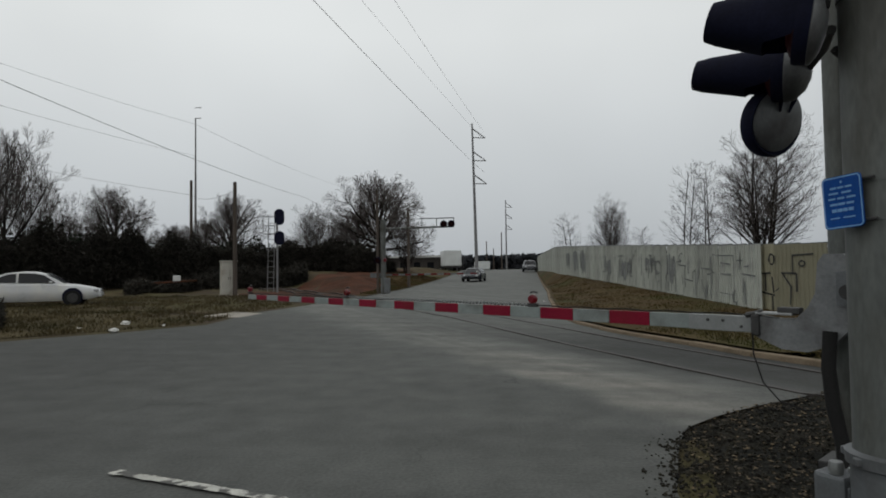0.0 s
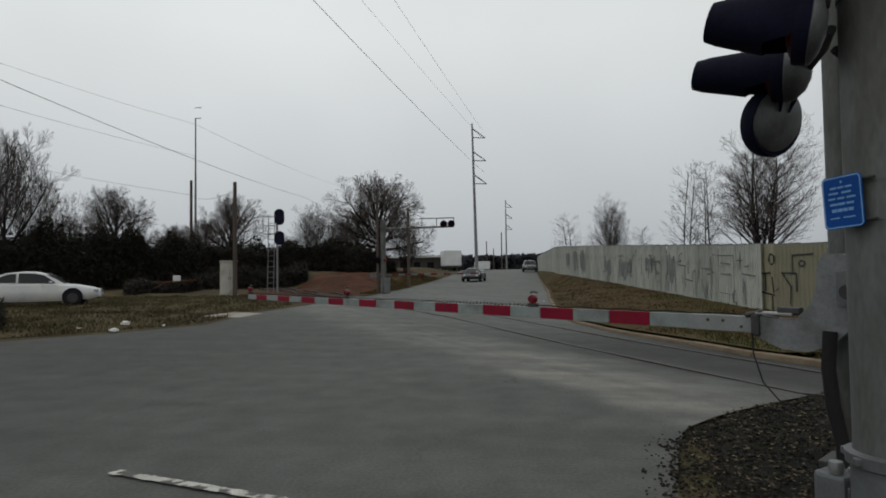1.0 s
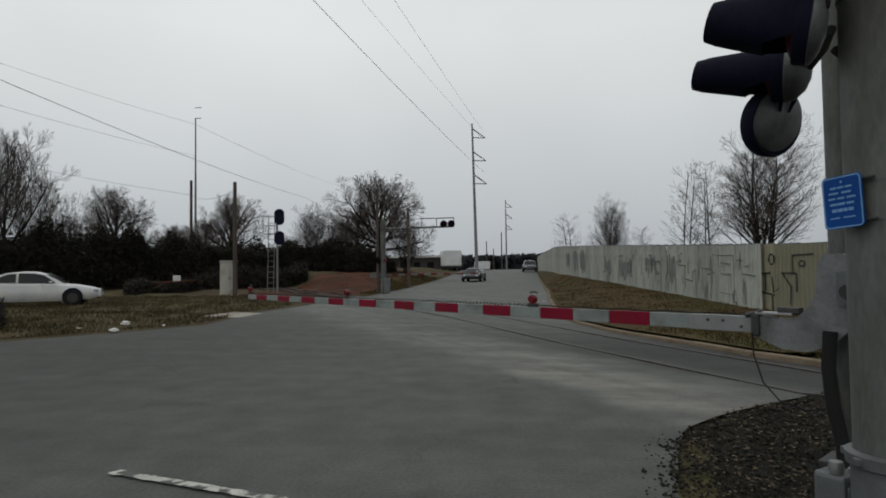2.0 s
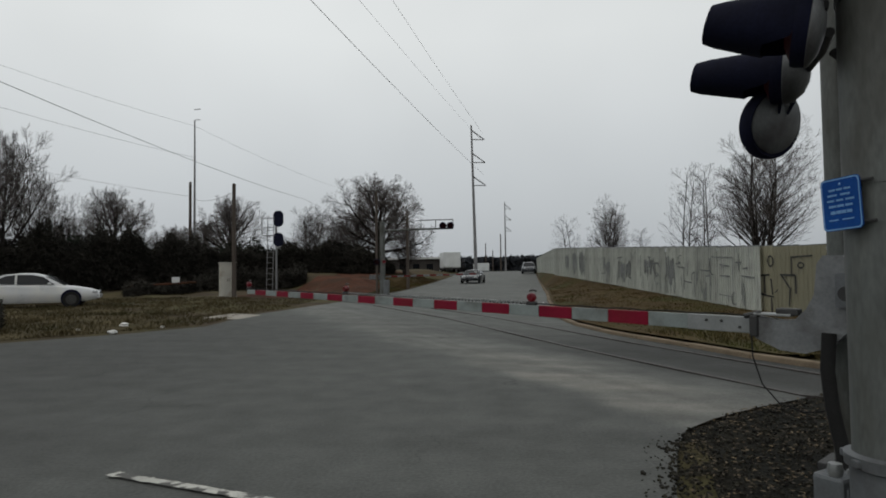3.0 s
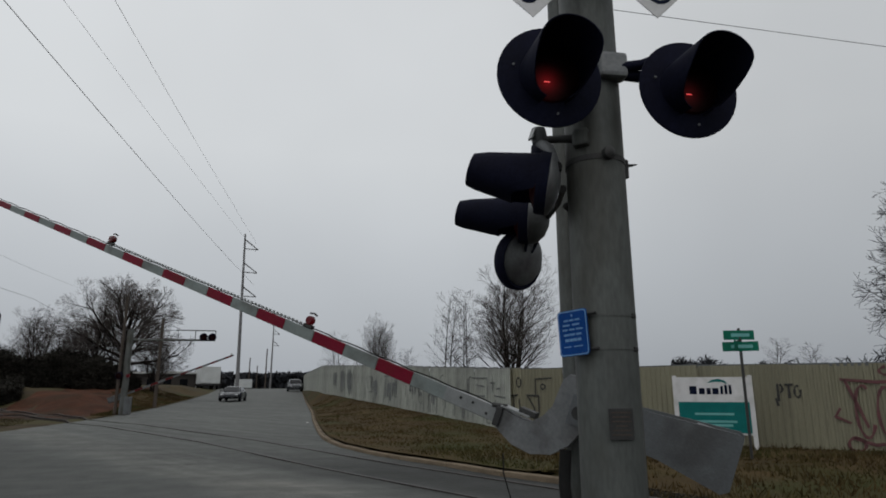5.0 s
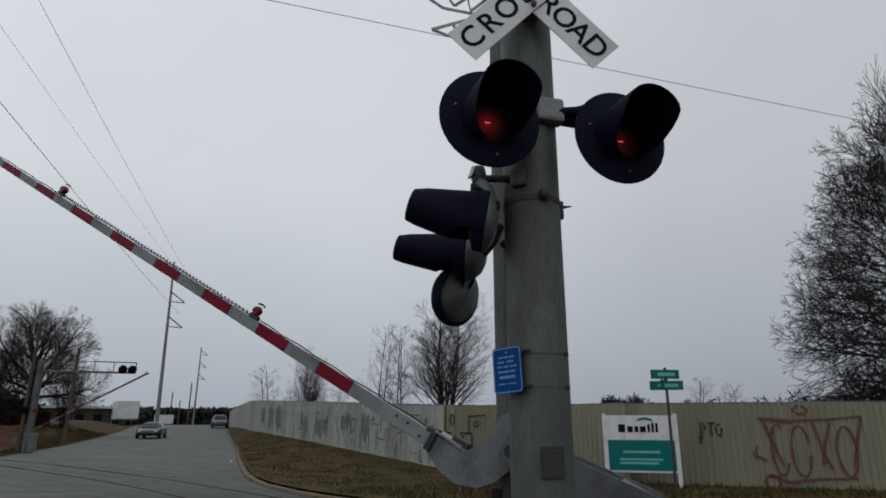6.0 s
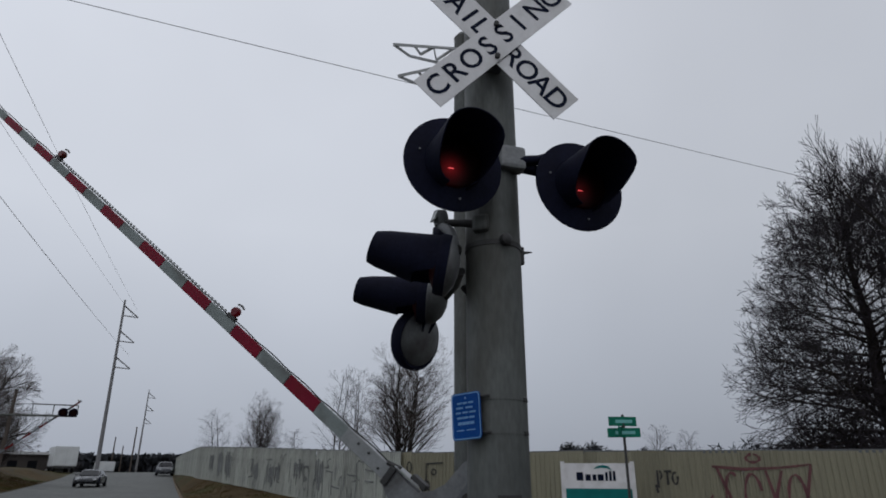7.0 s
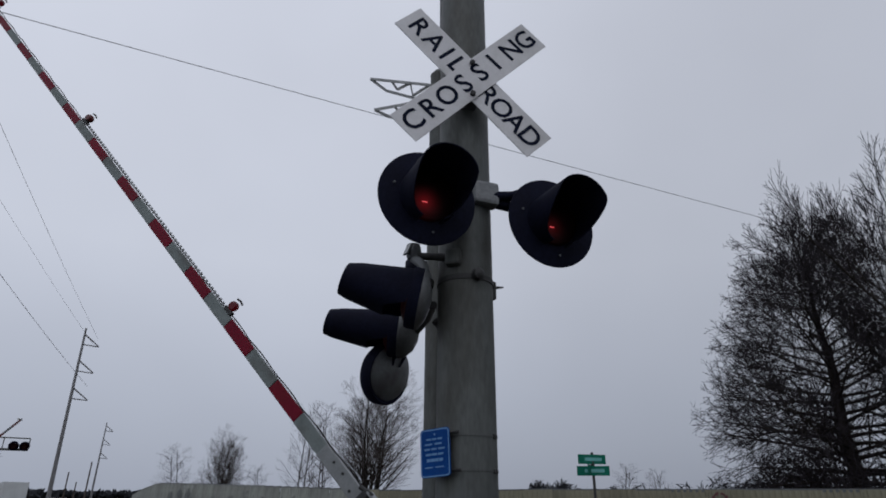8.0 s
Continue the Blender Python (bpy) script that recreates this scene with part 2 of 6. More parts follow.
def lit_lens(name, peak):
    """A red lens with a bulb behind it: the glow falls off from the bulb's place."""
    m = surface(name, (0.007, 0.0006, 0.0012), 0.5, vary=0.25, scale=12, fine=90, bump=0.1, spec=0.15)
    n, l = m.node_tree.nodes, m.node_tree.links
    tc, dist, fall, steep, gain = n.new("ShaderNodeTexCoord"), n.new("ShaderNodeVectorMath"), n.new("ShaderNodeMapRange"), n.new("ShaderNodeMath"), n.new("ShaderNodeMath")
    dist.operation, steep.operation, gain.operation = "DISTANCE", "POWER", "MULTIPLY"
    steep.inputs[1].default_value = 4.0
    dist.inputs[1].default_value = (-0.035, -0.05, -0.06)
    fall.inputs["From Min"].default_value, fall.inputs["From Max"].default_value = 0.16, 0.0
    gain.inputs[1].default_value = peak
    l.new(tc.outputs["Object"], dist.inputs[0])
    l.new(dist.outputs["Value"], fall.inputs[0])
    l.new(fall.outputs[0], steep.inputs[0])
    l.new(steep.outputs[0], gain.inputs[0])
    b = n["Principled BSDF"]
    b.inputs["Emission Color"].default_value = (1, 0.02, 0.03, 1)
    l.new(gain.outputs[0], b.inputs["Emission Strength"])
    return m


LITLENS = lit_lens("lit_red_lens", 0.13)
DIMLENS = lit_lens("fading_red_lens", 0.045)
REDGLOW = surface("lit_red_lamp", (0.035, 0.0015, 0.005), 0.3, vary=0.1, spec=0.3, glow=((1, 0.03, 0.07), 0.03))
REDSTAR = surface("lamp_filament", (1, 0.3, 0.3), 0.3, vary=0.0, bump=0, glow=((1, 0.08, 0.08), 0.9))
STRIPE_RED = surface("retroreflective_red", (0.15, 0.006, 0.021), 0.45, vary=0.14, scale=5, fine=50, bump=0.05, stain=(0.13, 0.01, 0.018), stain_scale=3, stain_at=(0.5, 0.7), spec=0.12)
STRIPE_WHITE = surface("retroreflective_silver", (0.185, 0.212, 0.208), 0.45, vary=0.12, scale=5, fine=50, bump=0.05, stain=(0.13, 0.14, 0.135), stain_scale=3, spec=0.12)
SIGNWHITE = surface("white_sign_sheet", (0.6, 0.6, 0.61), 0.5, vary=0.07, scale=4, fine=50, bump=0.02, stain=(0.5, 0.5, 0.5), stain_scale=3)
SIGNBLACK = surface("black_sign_letters", (0.005, 0.008, 0.022), 0.8, vary=0.2, bump=0, spec=0.1)
SIGNBLUE = surface("blue_sign_sheet", (0.004, 0.045, 0.2), 0.45, vary=0.12, scale=6, fine=50, bump=0.02, spec=0.12)
SIGNPALE = surface("pale_sign_writing", (0.13, 0.26, 0.46), 0.5, vary=0.1, bump=0, spec=0.12)
SIGNGREEN = surface("green_sign_sheet", (0.008, 0.13, 0.085), 0.5, vary=0.15, scale=8, fine=50, bump=0.02, spec=0.12)
TEAL = surface("teal_sign_panel", (0.008, 0.13, 0.125), 0.55, vary=0.12, scale=3, fine=40, bump=0.02, spec=0.12)
TEALPALE = surface("pale_teal_writing", (0.12, 0.36, 0.35), 0.55, vary=0.1, bump=0)
FENCE_GREY = surface("grey_painted_metal", (0.29, 0.305, 0.275), 0.65, 0.0, vary=0.14, scale=1.5, fine=30, bump=0.05, stain=(0.14, 0.145, 0.14), stain_scale=0.9, stain_at=(0.5, 0.66), stretch=(1.2, 1.2, 0.5), piece=0.16)
FENCE_CREAM = surface("cream_painted_metal", (0.19, 0.182, 0.125), 0.65, 0.0, vary=0.1, scale=1.5, fine=30, bump=0.05, stain=(0.12, 0.112, 0.082), stain_scale=0.8, stain_at=(0.52, 0.7), stretch=(1.5, 1.5, 0.3), piece=0.13)
SPRAY_GREY = surface("faded_grey_spray_paint", (0.14, 0.148, 0.146), 0.7, vary=0.3, scale=3, bump=0)
SPRAY = surface("black_spray_paint", (0.02, 0.02, 0.02), 0.7, vary=0.2, bump=0)
SPRAY_RED = surface("faded_maroon_spray_paint", (0.1, 0.034, 0.038), 0.7, vary=0.3, bump=0)
BARK = surface("grey_brown_bark", (0.025, 0.021, 0.02), 0.95, vary=0.35, scale=3, fine=18, bump=0.4, stretch=(3, 3, 0.6), spec=0.08)
TWIG = surface("winter_twigs", (0.085, 0.075, 0.072), 0.95, vary=0.3, scale=2, fine=10, bump=0, island=0.35, spec=0.08)
DARKTWIG = surface("dark_oak_twigs", (0.026, 0.023, 0.027), 0.95, vary=0.3, scale=2, fine=10, bump=0, island=0.35, spec=0.08)
BRUSH = surface("dark_thicket", (0.024, 0.0225, 0.019), 0.95, vary=0.4, scale=0.4, fine=3, bump=0, island=0.5, spec=0.08)
EVERGREEN = surface("dark_evergreen", (0.017, 0.021, 0.015), 0.9, vary=0.35, scale=0.5, fine=4, bump=0, island=0.5, spec=0.08)
WOOD = surface("creosoted_pole", (0.075, 0.063, 0.055), 0.9, vary=0.25, scale=2, fine=30, bump=0.2, stretch=(4, 4, 0.3), spec=0.08)
POLEGREY = surface("weathered_steel_pole", (0.16, 0.16, 0.165), 0.7, 0.2, vary=0.15, scale=2, fine=30, bump=0.05)
CABLE = surface("cable", (0.09, 0.09, 0.1), 0.6, vary=0.1, bump=0)
CARWHITE = surface("white_car_paint", (0.45, 0.46, 0.47), 0.3, vary=0.05, scale=2, fine=40, bump=0, coat=0.6, stain=(0.5, 0.5, 0.48), stain_scale=1.5)
CARGREY = surface("dark_blue_grey_car_paint", (0.014, 0.017, 0.022), 0.28, 0.2, vary=0.06, scale=2, fine=40, bump=0, coat=0.3)
GLASS = surface("dark_car_glass", (0.008, 0.009, 0.011), 0.1, vary=0.05, bump=0, spec=0.25)
HEADLAMP = surface("clear_lamp_glass", (0.5, 0.52, 0.54), 0.15, 0.2, vary=0.08, bump=0, coat=0.6)
TAIL = surface("red_lamp_glass", (0.09, 0.005, 0.006), 0.25, vary=0.1, bump=0)
CABINET = surface("aluminium_cabinet", (0.4, 0.39, 0.35), 0.6, 0.2, vary=0.1, scale=2, fine=40, bump=0.04, stain=(0.28, 0.26, 0.22), stain_scale=1.4)
ROOF = surface("pale_metal_roof", (0.5, 0.5, 0.5), 0.6, 0.1, vary=0.1, scale=0.5, fine=12, bump=0.05)
WALL = surface("dark_building_wall", (0.035, 0.03, 0.027), 0.85, vary=0.2, scale=0.6, fine=8, bump=0.1)
BOXWHITE = surface("white_trailer_panel", (0.5, 0.52, 0.52), 0.55, vary=0.1, scale=1, fine=20, bump=0.03)
FARWOOD = surface("far_bare_woods", (0.024, 0.026, 0.03), 0.95, vary=0.35, scale=0.05, fine=0.5, bump=0, island=0.35, spec=0.08)
LITTER = surface("pale_litter", (0.6, 0.6, 0.58), 0.7, vary=0.2, scale=9, fine=60, bump=0.1)


# ---- mesh helpers ----
def part(name, bm, material, parent=None, label="", smooth=False, m=None):
    """Links a bmesh as one mesh object, under a thing or a part if one is given."""
    me = bpy.data.meshes.new(name)
    bmesh.ops.recalc_face_normals(bm, faces=bm.faces)
    bm.to_mesh(me)
    bm.free()
    me.materials.append(material)
    if smooth:
        me.polygons.foreach_set("use_smooth", [True] * len(me.polygons))
        me.set_sharp_from_angle(angle=radians(40))
    ob = new(name, me)
    if parent is not None:
        ob.parent = parent
    if m is not None:
        ob.matrix_basis = m
    return tagged(ob, label) if label else ob


def raw(name, verts, faces, material, parent=None, label="", smooth=False):
    me = bpy.data.meshes.new(name)
    me.from_pydata(verts, [], faces)
    me.materials.append(material)
    if smooth:
        me.polygons.foreach_set("use_smooth", [True] * len(me.polygons))
    ob = new(name, me)
    if parent is not None:
        ob.parent = parent
    return tagged(ob, label) if label else ob


def thing(name, m, label, category, group=""):
    ob = new(name)
    ob.empty_display_size = 0.2
    ob.matrix_basis = m
    return tagged(ob, label, category, group)


def box(bm, c, s, bevel=0.0, rot=None):
    """A box of centre c and size s, its edges bevelled."""
    sub = bmesh.new()
    bmesh.ops.create_cube(sub, size=1)
    for v in sub.verts:
        v.co = Vector((v.co.x * s[0], v.co.y * s[1], v.co.z * s[2]))
    if bevel:
        bmesh.ops.bevel(sub, geom=list(sub.edges), offset=bevel, segments=2, affect="EDGES", profile=0.6)
    mm = Matrix.Translation(c) @ (rot or Matrix())
    return merge(bm, sub, mm)


def merge(bm, sub, m=None):
    idx = {}
    for v in sub.verts:
        idx[v] = bm.verts.new((m @ v.co) if m is not None else v.co)
    for f in sub.faces:
        bm.faces.new([idx[v] for v in f.verts])
    sub.free()
    return bm


def tube(bm, pts, radii, seg=8, cap=True):
    """A tapered tube along the points."""
    pts = [Vector(p) for p in pts]
    if not isinstance(radii, (list, tuple)):
        radii = [radii] * len(pts)
    rings, side = [], None
    for i, p in enumerate(pts):
        d = (pts[min(i + 1, len(pts) - 1)] - pts[max(i - 1, 0)]).normalized()
        if side is None:
            side = d.orthogonal().normalized()
        side = (side - d * side.dot(d)).normalized()
        up = d.cross(side)
        rings.append([bm.verts.new(p + (side * math.cos(a) + up * math.sin(a)) * radii[i])
                      for a in [2 * math.pi * k / seg for k in range(seg)]])
    for a, b in zip(rings, rings[1:]):
        for k in range(seg):
            bm.faces.new((a[k], a[(k + 1) % seg], b[(k + 1) % seg], b[k]))
    if cap:
        bm.faces.new(rings[0][::-1])
        bm.faces.new(rings[-1])
    return bm


def slab(bm, outline, y0, y1):
    """An outline in x and z, pushed through from y0 to y1."""
    a = [bm.verts.new((x, y0, z)) for x, z in outline]
    b = [bm.verts.new((x, y1, z)) for x, z in outline]
    n = len(outline)
    bm.faces.new(a)
    bm.faces.new(b[::-1])
    for i in range(n):
        bm.faces.new((a[i], b[i], b[(i + 1) % n], a[(i + 1) % n]))
    return bm


def lathe(bm, profile, seg=24, m=None):
    """Turns (radius, z) pairs about z."""
    sub = bmesh.new()
    rings = []
    for r, z in profile:
        if r < 1e-5:
            rings.append([sub.verts.new((0, 0, z))])
        else:
            rings.append([sub.verts.new((r * math.cos(2 * math.pi * k / seg), r * math.sin(2 * math.pi * k / seg), z)) for k in range(seg)])
    for a, b in zip(rings, rings[1:]):
        for k in range(seg):
            j = (k + 1) % seg
            if len(a) == 1 and len(b) > 1:
                sub.faces.new((a[0], b[k], b[j]))
            elif len(b) == 1 and len(a) > 1:
                sub.faces.new((a[k], a[j], b[0]))
            elif len(a) > 1:
                sub.faces.new((a[k], a[j], b[j], b[k]))
    return merge(bm, sub, m)


def writing(name, text, size, material, parent, m, depth=0.001, align="CENTER", spacing=1.0):
    """Raised letters in the built-in font, as a mesh."""
    cu = bpy.data.curves.new(name, "FONT")
    cu.body, cu.size, cu.extrude, cu.align_x, cu.align_y, cu.space_character = text, size, depth, align, "CENTER", spacing
    cu.resolution_u, cu.offset = 3, size * 0.012
    tmp = bpy.data.objects.new(name + "_tmp", cu)
    scene.collection.objects.link(tmp)
    me = bpy.data.meshes.new_from_object(tmp.evaluated_get(bpy.context.evaluated_depsgraph_get()))
    bpy.data.objects.remove(tmp)
    me.materials.clear()
    me.materials.append(material)
    ob = new(name, me)
    ob.parent, ob.matrix_basis = parent, m
    return ob


def spot(bearing, distance, z=0.0):
    """A place by its bearing in degrees (left of ahead is positive) and its distance from the origin."""
    a = radians(bearing)
    return Vector((-math.sin(a) * distance, math.cos(a) * distance, z))


def ease(x):
    x = max(0.0, min(1.0, x))
    return x * x * (3 - 2 * x)


def along(table, y):
    return float(np.interp(y, [r[0] for r in table], [r[1] for r in table]))


# ---- the lie of the land ----
ROAD_LEFT = [(-60, -60), (11, -60), (12.5, -16), (13.9, -10.0), (15.3, -8.5), (17.6, -6.8), (22.2, -6.9), (28, -5.7), (34, -4.3), (45, -2.7), (60, -1.1), (82, 1.2), (140, 6)]
ROAD_RIGHT = [(-60, 1.2), (2, 1.3), (3.95, 1.47), (5.05, 1.9), (5.58, 2.17), (6.2, 2.84), (7.0, 4.25), (8.1, 5.9), (8.96, 5.35), (10.03, 4.95), (11.8, 4.5), (14.0, 3.82), (16.2, 3.5), (18.6, 3.52), (22, 3.95), (28.9, 4.95), (36, 6.1), (84, 12.9), (140, 21)]
FENCE_BASE = [(0, -0.05), (16.5, 0.0), (20, 0.09), (27, 0.37), (34.5, 0.67), (45, 1.06), (52, 1.25), (70, 1.4)]


def grade(y):
    """Height of the road, which climbs to a crest."""
    if y < 8:
        return 0.0
    return 0.000175 * (min(y, 105) - 8) ** 2 - 0.005 * max(0, y - 105)


def track_x(y, side=0.0):
    """The track's centre line, bending away to the left beyond the road."""
    return along([(-30, 15.0), (5.9, 5.2), (6.8, 4.9), (12, 3.1), (19.4, 0.85), (28, -2.6), (36, -7.2), (46, -14.5), (60, -28), (80, -52)], y) + side


def fence_x(y):
    """Where the fence stands: straight up the road, then bending away to the right."""
    return along([(-20, 46.3), (-0.3, 26.0), (13.8, 12.2), (20.2, 10.1), (48, 8.96), (93, 14.4)], y)


def land(x, y):
    """Height of the ground beside the road."""
    g = grade(y)
    xl, xr = along(ROAD_LEFT, y), along(ROAD_RIGHT, y)
    if xl + 0.02 < x < xr - 0.02:
        return g - 0.06
    if x >= xr - 0.02:
        if y < 8.5:
            return g - 0.03 * ease((x - xr) / 2)
        fx = fence_x(y)
        k = ease((x - xr) / max(1.0, fx - xr))
        kerb = 0.1 if 9 < y else 0.02
        return (g + kerb) * (1 - k) + along(FENCE_BASE, y) * k
    z = g + 0.02 + 0.18 * ease((-6.5 - x) / 6) * ease((y - 12.5) / 8)
    past = (x + 6.5) * 0.8 + (y - 36) * 0.6
    if past > 1.2:
        z += 0.95 * ease((past - 1.2) / 4.0) * ease((xl - x - 0.3) / 4.5) * (1 - ease((y - 85) / 25))
    gully = 0.16 * noise.noise((x * 0.9, y * 0.5, 4)) * ease((y - 34) / 4) * ease((xl - x - 0.6) / 2)
    return z + gully + 0.05 * noise.noise((x * 0.35, y * 0.35, 0)) * ease((xl - x) / 2)


def sheet(name, xs, ys, zf, material, label, kind="structure", category=""):
    verts = [(x, y, zf(x, y)) for y in ys for x in xs]
    w = len(xs)
    faces = [(j * w + i, j * w + i + 1, (j + 1) * w + i + 1, (j + 1) * w + i) for j in range(len(ys) - 1) for i in range(w - 1)]
    return tagged(raw(name, verts, faces, material, smooth=True), label, category or name, kind=kind)


def steps(spans):
    out = []
    for a, b, d in spans:
        out += list(np.arange(a, b, d))
    return [float(v) for v in out] + [float(spans[-1][1])]


def bed(x, y):
    """The soil itself, kept below the road's surface behind the kerb."""
    xr = along(ROAD_RIGHT, y)
    if y > 8 and xr - 0.6 < x < xr + 0.6:
        return grade(y) - 0.12
    return land(x, y)


sheet("ground", steps([(-1500, -200, 130), (-200, -60, 10), (-60, 30, 0.5), (30, 60, 3), (60, 200, 14), (200, 1500, 130)]),
      steps([(-300, -40, 26), (-40, 0, 4), (0, 70, 0.5), (70, 130, 3), (130, 300, 17), (300, 2500, 200)]), bed, GROUND,
      "bare brown soil and dry grass beside the road")


def road():
    ys = steps([(-60, 0, 5), (0, 40, 0.4), (40, 140, 2)])
    verts, faces, n = [], [], 40
    for y in ys:
        xl, xr = along(ROAD_LEFT, y), along(ROAD_RIGHT, y)
        for i in range(n + 1):
            k = i / n
            verts.append((xl + (xr - xl) * k, y, grade(y) + 0.012 * noise.noise(((xl + (xr - xl) * k) * 0.4, y * 0.4, 3))))
    for j in range(len(ys) - 1):
        for i in range(n):
            a = j * (n + 1) + i
            faces.append((a, a + 1, a + n + 2, a + n + 1))
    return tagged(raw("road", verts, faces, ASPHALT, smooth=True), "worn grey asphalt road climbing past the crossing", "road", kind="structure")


road()


def patch(name, y0, y1, dy, left, right, n, material, label, lift=0.015):
    """A strip of surfacing laid on the land between two edges."""
    ys = steps([(y0, y1, dy)])
    verts, faces = [], []
    for y in ys:
        a, b = left(y), right(y)
        for i in range(n + 1):
            x = a + (b - a) * i / n
            verts.append((x, y, land(x, y) + lift))
    for j in range(len(ys) - 1):
        for i in range(n):
            q = j * (n + 1) + i
            faces.append((q, q + 1, q + n + 2, q + n + 1))
    return tagged(raw(name, verts, faces, material, smooth=True), label, "ground", kind="structure")


patch("lawn_verge", 9.6, 70, 0.5, lambda y: along(ROAD_RIGHT, y) + 0.16, lambda y: fence_x(y) + 0.4 if y < 48 else max(fence_x(y) + 0.4, along(ROAD_RIGHT, y) + 0.5), 16, LAWN,
      "tan winter grass bank below the fence")
patch("lawn_corner", -8, 9.6, 0.5, lambda y: max(track_x(y) + 1.9, along(ROAD_RIGHT, y) + 0.3), lambda y: fence_x(y) + 0.4, 14, LAWN, "rough winter grass beside the rails")
patch("gravel_bed", -6, 8.2, 0.25, lambda y: along(ROAD_RIGHT, y) - 0.03, lambda y: max(along(ROAD_RIGHT, y) + 0.05, track_x(y) + 1.9), 14, BALLAST, "dark gravel and cinders around the signal mast", 0.02)
patch("grass_plot", 13, 40, 0.5, lambda y: -45, lambda y: along([(13, -16.5), (13.9, -10.4), (15.3, -8.9), (17.6, -7.6), (22, -11.5), (40, -19)], y), 36, PLOT, "rough dry grass plot behind the road edge")
patch("clay_bank", 34, 75, 0.5, lambda y: along(ROAD_LEFT, y) - 7.5, lambda y: along(ROAD_LEFT, y) - along([(34, 0.7), (43, 1.0), (52, 3.6)], y), 30, CLAY, "eroded red clay bank above the track")
patch("bank_grass", 34, 84, 0.7, lambda y: along(ROAD_LEFT, y) - along([(34, 0.8), (43, 1.1), (52, 3.7)], y), lambda y: along(ROAD_LEFT, y) - 0.1, 10, LAWN, "tan grass strip along the road", 0.018)


def kerbs():
    """Kerb stones along the corner and up the road."""
    kerb = tagged(new("kerb"), "stained tan concrete kerb, broken in places", "kerb", kind="structure")
    ys = [8.6]
    while ys[-1] < 84:
        y = ys[-1]
        slope = (along(ROAD_RIGHT, y + 0.5) - along(ROAD_RIGHT, y)) / 0.5
        ys.append(y + (1.6 if y < 40 else 4.0) / math.hypot(1, slope))
    bm = bmesh.new()
    box(bm, (0, 0, 0), (0.16, 1.0, 0.26), 0.025)
    me = None
    for a, b in zip(ys, ys[1:]):
        p, q = Vector((along(ROAD_RIGHT, a), a, grade(a))), Vector((along(ROAD_RIGHT, b), b, grade(b)))
        d = q - p
        if me is None:
            ob = part("kerb_stone", bm, CONCRETE, kerb)
            me = ob.data
        else:
            ob = new("kerb_stone", me)
            ob.parent = kerb
        ob.matrix_basis = Matrix.Translation((p + q) / 2 + Vector((0.07, 0, random.uniform(-0.07, -0.04)))) @ Matrix.Rotation(math.atan2(-d.x, d.y), 4, "Z") @ Matrix.Diagonal((1, d.length - 0.015, 1, 1))
    return kerb


kerbs()


def rails():
    track = tagged(new("railway_track"), "rusty rails let into the asphalt crossing", "railway track", kind="structure")
    for off in (-0.7175, 0.7175):
        bm = bmesh.new()
        ys = steps([(-20, 46, 0.6), (46, 78, 2)])
        pts = []
        for y in ys:
            sl = (track_x(y + 0.3) - track_x(y - 0.3)) / 0.6
            x = track_x(y) + off * math.hypot(1, sl)
            on_road = along(ROAD_LEFT, y) < x < along(ROAD_RIGHT, y)
            z = grade(y) + 0.012 if on_road else land(x, y) + 0.1
            pts.append((x, y, z))
        n = len(pts)
        ring = [(-0.036, -0.09), (-0.036, 0.006), (0.036, 0.006), (0.036, -0.09)]
        vs = [[bm.verts.new((p[0] + dx, p[1], p[2] + dz)) for dx, dz in ring] for p in pts]
        for a, b in zip(vs, vs[1:]):
            for k in range(4):
                bm.faces.new((a[k], a[(k + 1) % 4], b[(k + 1) % 4], b[k]))
        part("rail", bm, RAIL, track)
    # timber sleepers off the road
    bm = bmesh.new()
    box(bm, (0, 0, 0), (2.5, 0.22, 0.14), 0.015)
    me = None
    for y in steps([(-12, 7.2, 0.62), (30, 46, 0.55)]):
        x = track_x(y)
        if along(ROAD_LEFT, y) - 1.0 < x < along(ROAD_RIGHT, y) + 1.2 or 8 < y < 29:
            continue
        if me is None:
            ob = part("sleeper", bm, WOOD, track)
            me = ob.data
        else:
            ob = new("sleeper", me)
            ob.parent = track
        sl = (track_x(y + 0.3) - track_x(y - 0.3)) / 0.6
        ob.matrix_basis = pose(x, y, land(x, y) - 0.04, 0, 0, math.degrees(math.atan2(-sl, 1)))
    return track


rails()


def painted_line():
    bm = bmesh.new()
    a, b = Vector((-2.45, 4.56, 0)), Vector((0.2, 3.4, 0))
    d = (b - a).normalized()
    s = d.cross(Vector((0, 0, 1)))
    prev = None
    for i in range(41):
        p = a + (b - a) * i / 40
        w = 0.045 + 0.025 * noise.noise((i * 0.7, 0, 0))
        cur = [bm.verts.new(p + s * w * k + Vector((0, 0, 0.016 + grade(p.y)))) for k in (-1, 1)]
        if prev:
            bm.faces.new((prev[0], prev[1], cur[1], cur[0]))
        prev = cur
    tagged(part("road_marking", bm, LINE), "worn white painted line on the asphalt", "road marking", kind="structure")


painted_line()


